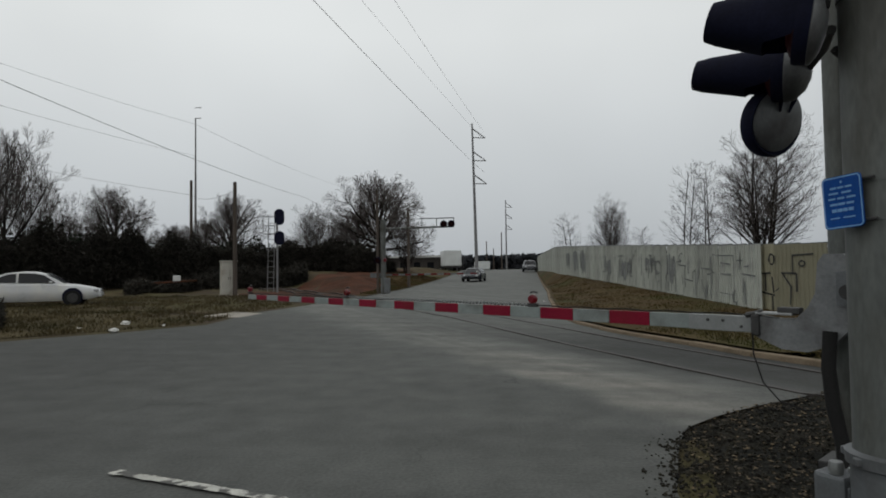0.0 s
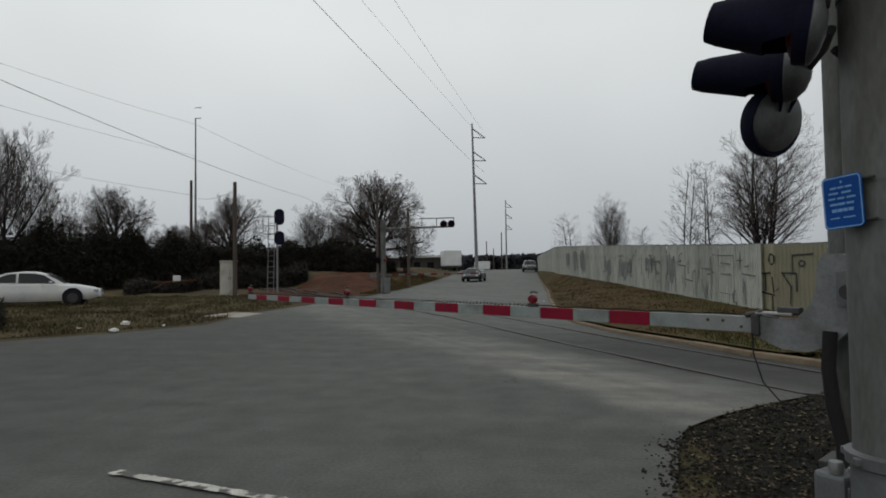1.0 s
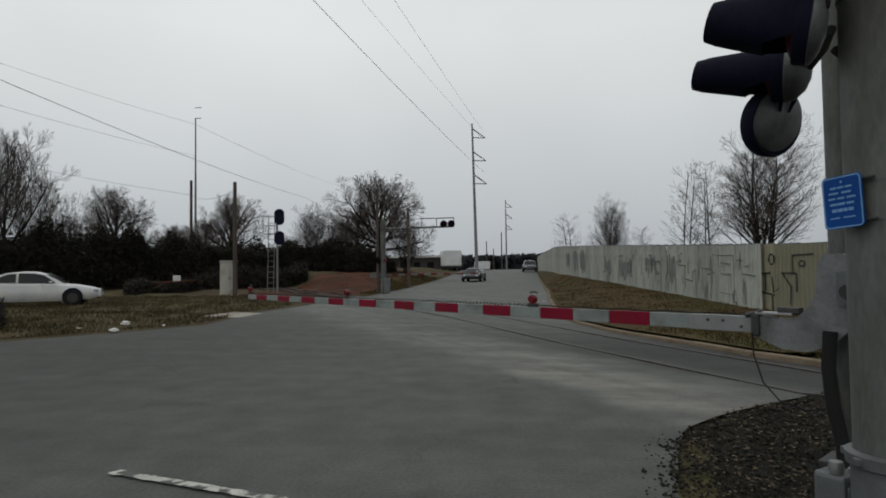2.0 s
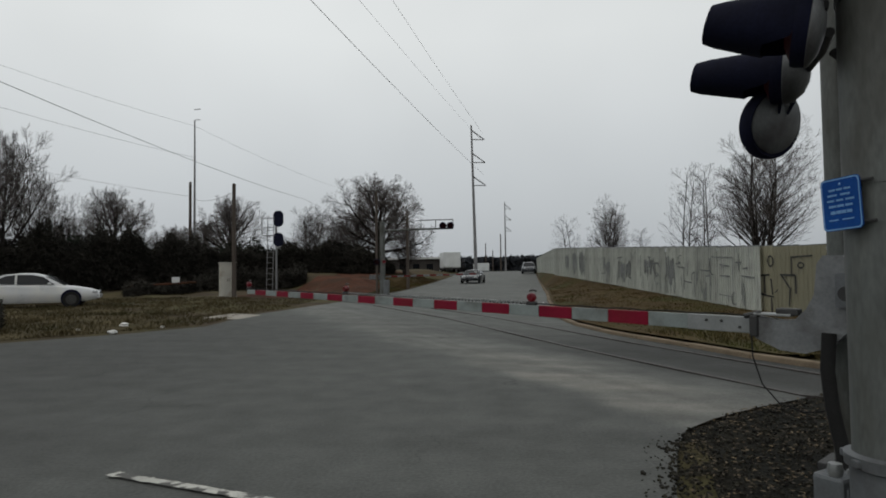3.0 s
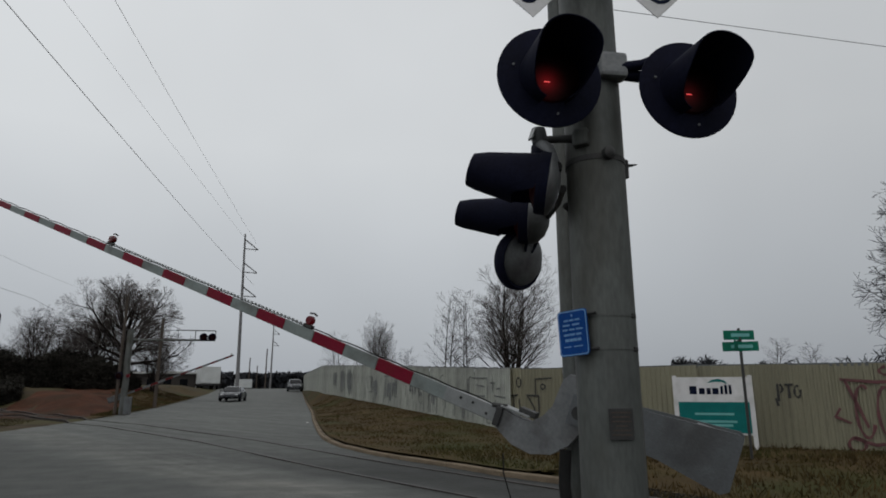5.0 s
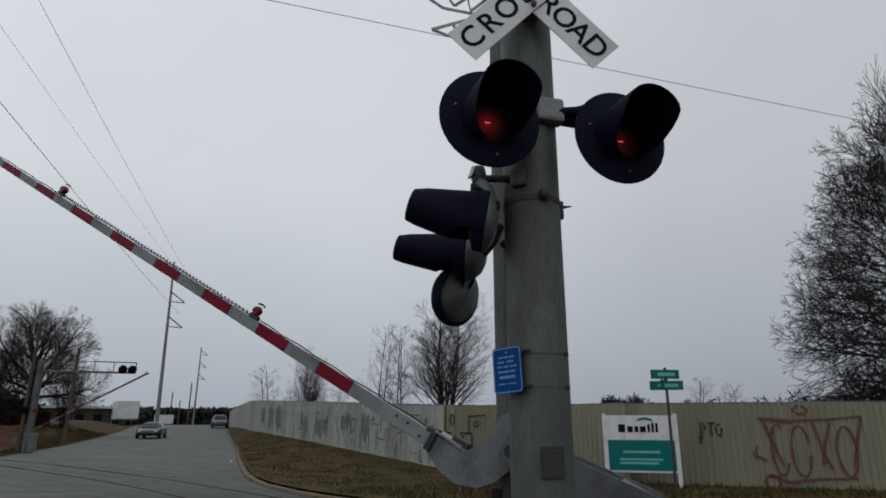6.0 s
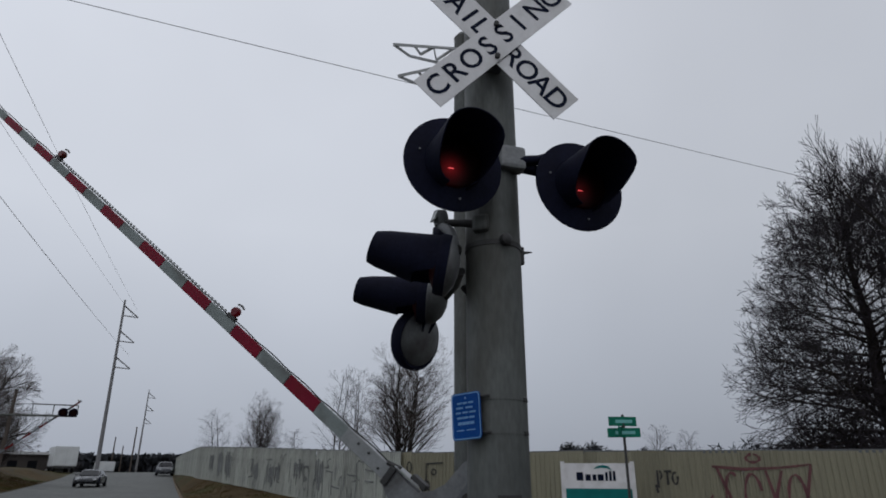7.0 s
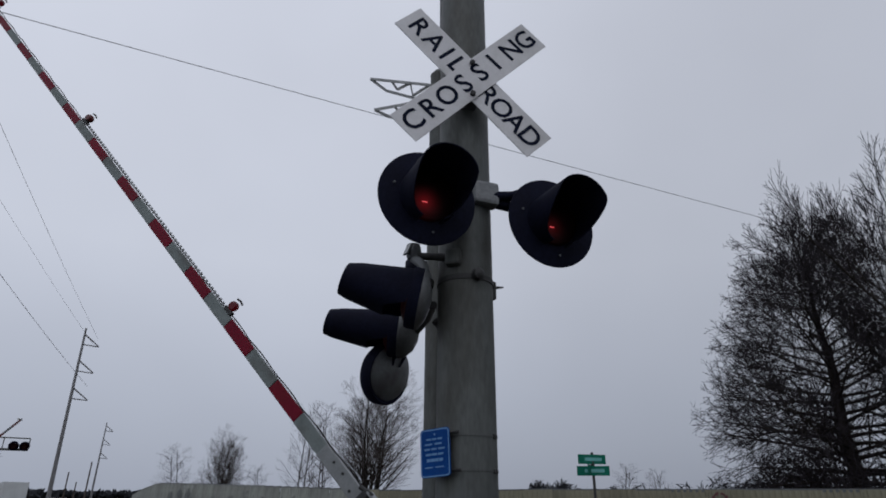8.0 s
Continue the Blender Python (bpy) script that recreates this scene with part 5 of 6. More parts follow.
def train_signal():
    """Track signal with two round heads, a ladder and a cage."""
    p = spot(15.25, 38.5)
    z = land(p.x, p.y)
    root = thing("track_signal", pose(p.x, p.y, z - 0.05, 0, 0, 10), "railway track signal with two dark round heads and a ladder", "railway signal")
    bm = bmesh.new()
    tube(bm, [(0.08, 0, 0), (0.08, 0, 5.0)], 0.06, 8)
    part("mast", bm, POLEGREY, root, smooth=True)
    bm = bmesh.new()
    for x in (-0.42, -0.06):
        tube(bm, [(x - 0.1, 0.1, 0), (x, 0.1, 4.6)], 0.025, 6)
    for i in range(13):
        tube(bm, [(-0.5 + 0.006 * i, 0.1, 0.3 + 0.33 * i), (-0.12 + 0.006 * i, 0.1, 0.3 + 0.33 * i)], 0.015, 5)
    part("ladder", bm, POLEGREY, root)
    bm = bmesh.new()
    for zz in (3.6, 4.1, 4.65):
        tube(bm, [(-0.75, -0.3, zz), (-0.75, 0.3, zz), (0.0, 0.3, zz), (0.0, -0.3, zz), (-0.75, -0.3, zz)], 0.018, 5)
    for x, y in ((-0.75, -0.3), (-0.75, 0.3), (0, 0.3)):
        tube(bm, [(x, y, 3.6), (x, y, 4.65)], 0.018, 5)
    part("cage", bm, POLEGREY, root)
    for zz in (4.62, 3.35):
        bm = bmesh.new()
        outline = [(0.3 * math.cos(a) , (0.2 if math.sin(a) > 0 else -0.2) + 0.29 * math.sin(a)) for a in [2 * math.pi * k / 28 for k in range(28)]]
        slab(bm, [(0.22 + x, zz + y * (1.0 if zz > 4 else 0.85)) for x, y in outline], -0.16, -0.12)
        head = part("signal_head", bm, HOOD, root)
        bm = bmesh.new()
        box(bm, (0.22, 0.0, zz), (0.3, 0.22, 0.6), 0.04)
        part("housing", bm, HOOD, head)
    return root


train_signal()


def wire(points, sag, r, label, parent_name="overhead_wire"):
    """A hanging cable from point to point."""
    bm = bmesh.new()
    pts = []
    for a, b in zip(points, points[1:]):
        a, b = Vector(a), Vector(b)
        for i in range(24):
            t = i / 24
            q = a.lerp(b, t)
            q.z -= sag * 4 * t * (1 - t)
            pts.append(q)
    pts.append(Vector(points[-1]))
    tube(bm, pts, r, 5)
    return tagged(part(parent_name, bm, CABLE), label, "cable", "overhead wires")


for tip, x0, gauge in ((31.2, -31.0, 0.018), (29.4, -36.8, 0.014), (22.4, -32.0, 0.026)):
    wire([(x0, -60, tip + 2), (9.0, 129.6, tip)], 1.6, gauge, "thin dark power line running to the tall pole")
for pts in ([(-50, 46, 24), (-32.2, 79.7, 21.2), (-22, 130, 20)], [(-30, 24, 14.5), (-27.7, 38, 13.9), (-22.6, 101, 14), (-21, 128, 14.5)],
            [(-44, 38, 17.5), (-32.0, 79.6, 17.0)], [(-45, 30, 12.5), (-29.6, 72.1, 10.9), (-11.2, 33, 6.0)]):
    wire(pts, 0.5, 0.022 if pts[0][0] == -30 else 0.014, "thin dark overhead line above the thicket")



def near_cable():
    a, b = Vector((-17, 19.4, 13.85)), Vector((27, 11.9, 13.5))
    wire([a, b], 0.08, 0.011, "thin telephone cable passing behind the mast to a tree")


near_cable()


# ---- trees and thickets ----
def sprout(limbs, twigs, p, d, ln, r, level, rnd, kids, angles, lift, wob, start, ratio):
    """One limb, bent on its way, and the smaller limbs set spirally along it."""
    n = (6, 5, 4, 3, 2, 2)[level]
    pts, rad, dirs = [p.copy()], [r], []
    for i in range(n):
        d = (d + Vector((rnd.gauss(0, 1), rnd.gauss(0, 1), rnd.gauss(0, 0.7))) * wob * (1 if level < 2 else 0.55) + Vector((0, 0, lift / n))).normalized()
        p = p + d * ln / n
        pts.append(p.copy())
        dirs.append(d.copy())
        rad.append(max(0.003, r * (1 - 0.72 * (i + 1) / n)))
    (limbs if level < 3 else twigs).append((pts, rad))
    if level >= len(kids):
        return
    turn = rnd.uniform(0, 6.28)
    t0 = start if level == 0 else 0.22
    for k in range(kids[level]):
        t = min(0.995, t0 + (1 - t0) * (k + rnd.uniform(0.2, 1.0)) / kids[level])
        i = min(n - 1, int(t * n))
        q, dd = pts[i].lerp(pts[i + 1], t * n - i), dirs[i]
        turn += 2.4 + rnd.uniform(-0.5, 0.5)
        side = dd.orthogonal().normalized()
        side = side * math.cos(turn) + dd.cross(side) * math.sin(turn)
        a = radians(angles[min(level, len(angles) - 1)] * rnd.uniform(0.75, 1.2))
        nd = dd * math.cos(a) + side * math.sin(a)
        size = ln * (ratio if level == 0 else 0.52 if level < 3 else 0.66) * (1.2 - 0.62 * t) * rnd.uniform(0.75, 1.2)
        sprout(limbs, twigs, q, nd, size, max(0.004, rad[i] * rnd.uniform(0.42, 0.6)), level + 1, rnd, kids, angles, lift, wob, start, ratio)


def leader(limbs, twigs, height, reach, r, rnd, count):
    """A straight-stemmed tree: drooping boughs low down, level ones half way, rising ones at the top."""
    stem = [Vector((0.1 * math.sin(i * 0.9), 0.1 * math.cos(i * 1.3), height * i / 12)) for i in range(13)]
    limbs.append((stem, [r * (1 - 0.85 * i / 12) for i in range(13)]))
    turn = 0.0
    for k in range(count):
        f = 0.08 + 0.9 * ((k + rnd.random()) / count) ** 1.1
        turn += 2.4 + rnd.uniform(-0.4, 0.4)
        tilt = radians(100 - 58 * f ** 1.3 + rnd.uniform(-8, 8))
        i = min(11, int(f * 12))
        q = stem[i].lerp(stem[i + 1], f * 12 - i)
        d = Vector((math.cos(turn) * math.sin(tilt), math.sin(turn) * math.sin(tilt), math.cos(tilt)))
        ln = reach * (0.86 + 0.3 * math.sin(f * 3.0) - 0.62 * max(0, f - 0.5)) * rnd.uniform(0.72, 1.12)
        sprout(limbs, twigs, q, d, ln, max(0.03, 0.3 * r * (1.1 - f)), 1, rnd, (0, 13, 7, 3), (0, 42, 40, 38), 0.1, 0.06, 0.2, 0.5)


def dome(limbs, twigs, height, reach, r, rnd, count):
    """A broad tree: a short stem and limbs that fan out to fill a dome."""
    fork = height * 0.3
    stem = [Vector((0.05 * i, 0.04 * i * (-1) ** i, fork * 1.5 * i / 4)) for i in range(5)]
    limbs.append((stem, [r * (1 - 0.14 * i) for i in range(5)]))
    turn = rnd.uniform(0, 6.28)
    for k in range(count):
        f = (k + rnd.uniform(0.2, 0.8)) / count
        turn += 2.4 + rnd.uniform(-0.25, 0.25)
        e = radians(8 + 78 * f ** 1.1)
        q = Vector((0.1, 0, fork * (0.75 + 0.7 * f)))
        d = Vector((math.cos(turn) * math.cos(e), math.sin(turn) * math.cos(e), math.sin(e)))
        ln = 0.82 / math.sqrt((math.cos(e) / reach) ** 2 + (math.sin(e) / (height - q.z)) ** 2) * rnd.uniform(0.9, 1.06)
        sprout(limbs, twigs, q, d, ln, r * rnd.uniform(0.38, 0.55), 1, rnd, (0, 9, 8, 6, 3), (0, 42, 38, 32, 28), 0.12, 0.09, 0.2, 0.5)


def bare_tree(name, seed, height, width, r, label, trunk=0.5, kids=(9, 8, 7, 6, 3), angles=(52, 42, 40, 38), lift=0.25, wob=0.1, stems=1, fan=0.2, start=0.35, ratio=1.0, thin=0.009, straight=0, broad=0, twig=TWIG):
    """A leafless tree of that height and width: trunk and main limbs in one mesh, the twigs of the crown in another."""
    rnd = random.Random(seed)
    root = thing(name, pose(0, 0, 0), label, "tree", "bare trees")
    limbs, twigs = [], []
    if straight:
        leader(limbs, twigs, height, width / 2, r, rnd, straight)
    if broad:
        dome(limbs, twigs, height, width / 2, r, rnd, broad)
    for s in range(0 if straight or broad else stems):
        a = 2 * math.pi * s / stems + rnd.uniform(-0.4, 0.4)
        f = fan * rnd.uniform(0.3, 1.1) if stems > 1 else 0.03
        d = Vector((math.cos(a) * f, math.sin(a) * f, 1)).normalized()
        base = Vector((math.cos(a), math.sin(a), 0)) * (0.22 if stems > 1 else 0)
        sprout(limbs, twigs, base, d, height * trunk * rnd.uniform(0.85, 1.1), r, 0, rnd, kids, angles, lift, wob, start, ratio)
    ends = np.array([p for pts, rad in twigs for p in pts])
    kz = height / np.percentile(ends[:, 2], 99.8)
    kx = width / 2 / np.percentile(np.hypot(ends[:, 0], ends[:, 1]), 98)

    def fit(p):
        g = min(1, p.z / height * 3)
        g = kx * g + 1 - g
        return Vector((p.x * g, p.y * g, p.z * kz))

    def skin(branches, seg, least):
        verts, faces = [], []
        for pts, rad in branches:
            o, q = len(verts), [fit(p) for p in pts]
            for i, p in enumerate(q):
                d = (q[min(i + 1, len(q) - 1)] - q[max(0, i - 1)]).normalized()
                u = d.orthogonal().normalized()
                w = d.cross(u)
                k = max(least, rad[i])
                verts += [tuple(p + (u * math.cos(6.2832 * j / seg) + w * math.sin(6.2832 * j / seg)) * k) for j in range(seg)]
            for i in range(len(q) - 1):
                b = o + seg * i
                faces += [(b + j, b + (j + 1) % seg, b + seg + (j + 1) % seg, b + seg + j) for j in range(seg)]
        return verts, faces

    v, f = skin(limbs, 6, thin * 1.3)
    raw("trunk", v, f, BARK, root, smooth=True)
    v, f = skin(twigs, 3, thin)
    raw("crown", v, f, twig, root, "crown of bare twigs")
    return root


def put(tree, bearing, distance, scale, turn=0.0, sink=0.2, wide=1.0):
    p = spot(bearing, distance)
    z = land(p.x, p.y) if distance < 130 else 1.0
    tree.matrix_basis = pose(p.x, p.y, z - sink, 0, 0, turn) @ Matrix.Diagonal((scale * wide, scale * wide, scale, 1))
    return tree


def again(tree, bearing, distance, scale, turn, wide=1.0):
    return put(copy_thing(tree, pose(0, 0, 0)), bearing, distance, scale, turn, 0.2, wide)


oak = bare_tree("bare_tree", 11, 10.0, 11.0, 0.32, "broad leafless tree with dark spreading limbs", thin=0.0052, broad=16)
put(oak, 5.9, 62, 1.02, 40, 0.2, 1.0)
again(oak, 7.9, 66, 0.7, 300, 1.0)
clump = bare_tree("bare_tree", 23, 10.0, 7.4, 0.1, "leafless tree with several upright stems behind the fence", 0.95, (18, 7, 5, 3), (40, 34, 32), 0.24, 0.03, 6, 0.13, 0.16, 0.36, thin=0.0038)
put(clump, -27.6, 40, 0.98, 0)
slim = bare_tree("bare_tree", 31, 8.5, 3.8, 0.06, "slim leafless tree with upright branches", 0.95, (20, 6, 4), (48, 38, 36), 0.2, 0.03, 2, 0.06, 0.14, 0.24, thin=0.004)
put(slim, -21.7, 48, 0.98, 10)
again(slim, -23.4, 49, 1.02, 120)
again(clump, -15.4, 62, 0.8, 70, 0.72)
again(slim, -11.8, 66, 0.74, 200, 1.5)
again(slim, -18.3, 66, 0.55, 250, 1.6)
again(slim, -13.6, 72, 0.5, 90, 1.4)
again(slim, -49.5, 75, 0.7, 30, 1.6)
again(slim, -52.3, 80, 0.66, 130, 1.6)
again(clump, 12.0, 66, 0.8, 15, 0.95)
again(oak, 28.2, 72, 1.02, 100, 0.78)
again(oak, 31.6, 66, 0.7, 230, 0.8)
again(oak, 19.0, 76, 0.93, 200, 0.85)
again(oak, 23.8, 110, 0.8, 260, 1.0)
again(oak, 21.2, 100, 0.8, 310, 1.0)
again(slim, -0.9, 112, 0.42, 15, 1.6)
again(slim, -1.7, 116, 0.36, 65, 1.6)
again(clump, 3.4, 64, 0.66, 150, 1.0)
again(clump, 9.6, 64, 0.62, 190, 1.1)
again(clump, 14.2, 70, 0.45, 60, 1.3)
lefty = bare_tree("bare_tree", 47, 13, 8.6, 0.18, "tall leafless tree at the thicket's edge", 0.6, (11, 8, 7, 5), (44, 38, 36), 0.25, 0.08, 2, 0.2, 0.2, 0.7, thin=0.008)
put(lefty, 36.2, 50, 0.95, 0)
again(lefty, 40.5, 52, 1.05, 90)
again(lefty, 34.0, 58, 0.72, 190)
again(lefty, 38.2, 47, 0.9, 250)
big = bare_tree("bare_tree", 59, 14.2, 10.4, 0.38, "large dark leafless tree with dense drooping twigs behind the fence", thin=0.0085, straight=95, twig=DARKTWIG)
put(big, -66.4, 30, 1.0, 20)
tall = bare_tree("bare_tree", 61, 17.5, 13.0, 0.3, "large dark leafless tree with steep rising limbs behind the fence", 0.6, (15, 10, 8, 5), (46, 36, 34), 0.3, 0.07, 1, 0.2, 0.1, 0.85, thin=0.009, twig=DARKTWIG)
put(tall, -75.5, 28, 0.87, 140)
again(big, -86.0, 33, 1.0, 260)


def thicket(name, seed, spans, count, size, material, label, category="thicket"):
    """Dense undergrowth: countless short twigs and leaves in heaps along a line of (bearing, distance, top)."""
    rnd = random.Random(seed)
    verts, faces = [], []
    for i in range(count):
        t = rnd.random() * (len(spans) - 1)
        k = int(t)
        f = t - k
        bearing = spans[k][0] * (1 - f) + spans[k + 1][0] * f
        dist = spans[k][1] * (1 - f) + spans[k + 1][1] * f
        top = spans[k][2] * (1 - f) + spans[k + 1][2] * f
        dist += rnd.random() ** 1.5 * 6
        top *= 0.72 + 0.4 * noise.noise((bearing * 0.5, dist * 0.15, seed)) + 0.14 * noise.noise((bearing * 1.7, dist * 0.4, 5))
        top *= rnd.uniform(0.8, 1.12)
        p = spot(bearing, dist)
        z = (land(p.x, p.y) if dist < 120 else 0) + top * rnd.random() ** 0.7
        d = Vector((rnd.gauss(0, 1), rnd.gauss(0, 1), rnd.gauss(0.35, 0.8))).normalized()
        w = d.orthogonal().normalized()
        a = rnd.uniform(0, 6.28)
        w = w * math.cos(a) + d.cross(w) * math.sin(a)
        s = size * rnd.uniform(0.5, 1.3)
        c = Vector((p.x, p.y, z))
        o = len(verts)
        verts += [tuple(c - d * s - w * s * 0.1), tuple(c + w * s * 0.14), tuple(c + d * s), tuple(c - w * s * 0.14)]
        faces.append((o, o + 1, o + 2, o + 3))
    return tagged(raw(name, verts, faces, material), label, category, kind="stuff")


thicket("thicket", 3, [(64, 46, 5.4), (48, 46, 5.6), (36, 46, 5.2), (30, 50, 5.6), (24, 56, 5.0), (20, 60, 4.2)], 120000, 0.27, BRUSH, "dark tangled thicket beyond the grass")
thicket("thicket", 4, [(20, 62, 3.4), (16, 62, 3.2), (12, 60, 3.4), (8.5, 58, 3.8), (6.0, 58, 2.8), (4.5, 62, 1.4)], 70000, 0.27, BRUSH, "dark tangled thicket above the clay bank")
thicket("evergreen_scrub", 6, [(33, 52, 4.6), (27, 56, 5.2), (22, 64, 4.4), (15, 66, 3.6)], 7000, 0.4, EVERGREEN, "dark evergreen scrub in the thicket", "scrub")
thicket("evergreen_scrub", 9, [(-41.5, 70, 3.6), (-43.5, 70, 4.4), (-45, 74, 3.6), (-51, 80, 4.0), (-57, 78, 5.0), (-62, 76, 5.4), (-66, 70, 4.5)], 7000, 0.5, FARWOOD, "dark scrub showing above the fence", "scrub")
thicket("evergreen_scrub", 12, [(-60, 34, 4.2), (-66, 33, 4.4), (-76, 33, 5.0)], 1500, 0.45, BRUSH, "dark undergrowth below the big tree", "scrub")


thicket("low_brush", 15, [(22, 47, 1.6), (19.5, 45, 1.8), (17, 44, 1.9), (14.5, 45, 1.7), (12.5, 47, 1.0)], 12000, 0.22, BRUSH, "low dark brush beside the track", "scrub")
thicket("low_brush", 17, [(27.5, 40, 0.8), (26, 40.5, 1.0), (24.5, 40.5, 0.7), (23, 40.5, 0.9), (21.5, 42, 1.0)], 6000, 0.18, BRUSH, "low dark brush around the shed", "scrub")
thicket("low_brush", 16, [(36.6, 19.0, 0.8), (35.6, 19.2, 0.7)], 500, 0.16, BRUSH, "small dark shrub at the plot's edge", "scrub")


def far_woods():
    """The wooded skyline, all round."""
    rnd = random.Random(8)
    verts, faces = [], []
    for i in range(38000):
        b = rnd.uniform(-180, 180) if i < 30000 else rnd.uniform(-14, 15)
        top = 9.5 + 2.0 * noise.noise((b * 0.2, 1, 0)) + 1.2 * noise.noise((b * 0.9, 2, 0))
        if -13 < b < 14:
            top = 8.6 + 1.0 * noise.noise((b * 0.5, 4, 0))
        p = spot(b, 260 + rnd.random() * 25)
        z = -1 + top * rnd.random() ** 0.8
        s = rnd.uniform(0.9, 2.0)
        d = Vector((rnd.gauss(0, 1), rnd.gauss(0, 1), rnd.gauss(0.4, 1))).normalized()
        w = d.orthogonal().normalized()
        c = Vector((p.x, p.y, z))
        o = len(verts)
        verts += [tuple(c - d * s), tuple(c + w * s * 0.7), tuple(c + d * s), tuple(c - w * s * 0.7)]
        faces.append((o, o + 1, o + 2, o + 3))
    return tagged(raw("far_woods", verts, faces, FARWOOD), "distant grey winter woods on the skyline", "woods", kind="stuff")


far_woods()


# ---- buildings and vehicles beyond ----
def low_building():
    p = spot(2.3, 104)
    root = thing("warehouse", pose(p.x, p.y, 1.0, 0, 0, -3), "long low dark warehouse with a pale metal roof", "building")
    bm = bmesh.new()
    box(bm, (0, 5, 1.4), (12.6, 10, 2.9), 0.0)
    part("wall", bm, WALL, root)
    bm = bmesh.new()
    slab(bm, [(-6.6, 2.85), (6.6, 2.85), (6.6, 3.05), (0, 3.25), (-6.6, 3.05)], -0.5, 10.5)
    part("roof", bm, ROOF, root)
    for i in range(5):
        bm = bmesh.new()
        box(bm, (-4.8 + 2.3 * i, -0.02, 1.5), (1.1, 0.1, 1.1), 0.02)
        w = part("window", bm, GLASS, root)
        bm = bmesh.new()
        box(bm, (-4.8 + 2.3 * i, -0.06, 0.9), (1.3, 0.14, 0.1), 0.01)
        part("sill", bm, ROOF, w)
    bm = bmesh.new()
    box(bm, (5.2, -0.03, 1.2), (1.4, 0.1, 2.3), 0.02)
    part("door", bm, BOXWHITE, root)


low_building()


def box_trailer(bearing, distance, w, h, label, z0=1.15, yaw=6):
    p = spot(bearing, distance)
    root = thing("box_trailer", pose(p.x, p.y, z0, 0, 0, yaw), label, "trailer")
    bm = bmesh.new()
    box(bm, (0, 3.5, 0.85 + h / 2), (w, 7, h), 0.04)
    part("box_body", bm, BOXWHITE, root)
    bm = bmesh.new()
    box(bm, (0, 3.5, 0.7), (w * 0.9, 7, 0.25), 0.02)
    part("chassis", bm, DARKSTEEL, root)
    for x in (-w * 0.4, w * 0.4):
        for y in (1.0, 5.6):
            bm = bmesh.new()
            lathe(bm, [(0, -0.12), (0.4, -0.12), (0.45, -0.06), (0.45, 0.06), (0.4, 0.12), (0, 0.12)], 16, pose(x, y, 0.45, 0, 90))
            part("wheel", bm, RUBBER, root)
    for x in (-w / 4, w / 4):
        bm = bmesh.new()
        box(bm, (x, -0.02, 0.9 + h / 2), (w / 2 - 0.08, 0.05, h - 0.16), 0.01)
        part("door", bm, BOXWHITE, root)


box_trailer(-0.95, 98, 2.75, 2.45, "white box trailer parked by the warehouse", 1.5)
box_trailer(-3.9, 135, 2.4, 1.7, "pale van body in the distance", 1.0)


def shed():
    p = spot(24.5, 42.5)
    z = land(p.x, p.y)
    root = thing("collapsed_shed", pose(p.x, p.y, z - 0.5, 0, 0, 24), "weathered low shed with a small white box on its roof", "shed")
    bm = bmesh.new()
    box(bm, (0, 0, 0.55), (3.2, 2.0, 1.1), 0.03)
    part("wall", bm, WALL, root)
    bm = bmesh.new()
    slab(bm, [(-1.9, 1.05), (1.9, 1.25), (1.9, 1.35), (-1.9, 1.15)], -1.2, 1.2)
    part("roof", bm, CLAY, root)
    bm = bmesh.new()
    box(bm, (0.75, -0.3, 1.45), (0.45, 0.4, 0.36), 0.03)
    part("roof_box", bm, BOXWHITE, root, "small white box")


shed()


def loft(bm, rings):
    vs = [[bm.verts.new(p) for p in r] for r in rings]
    n = len(rings[0])
    for a, b in zip(vs, vs[1:]):
        for k in range(n):
            bm.faces.new((a[k], a[(k + 1) % n], b[(k + 1) % n], b[k]))
    bm.faces.new(vs[0][::-1])
    bm.faces.new(vs[-1])


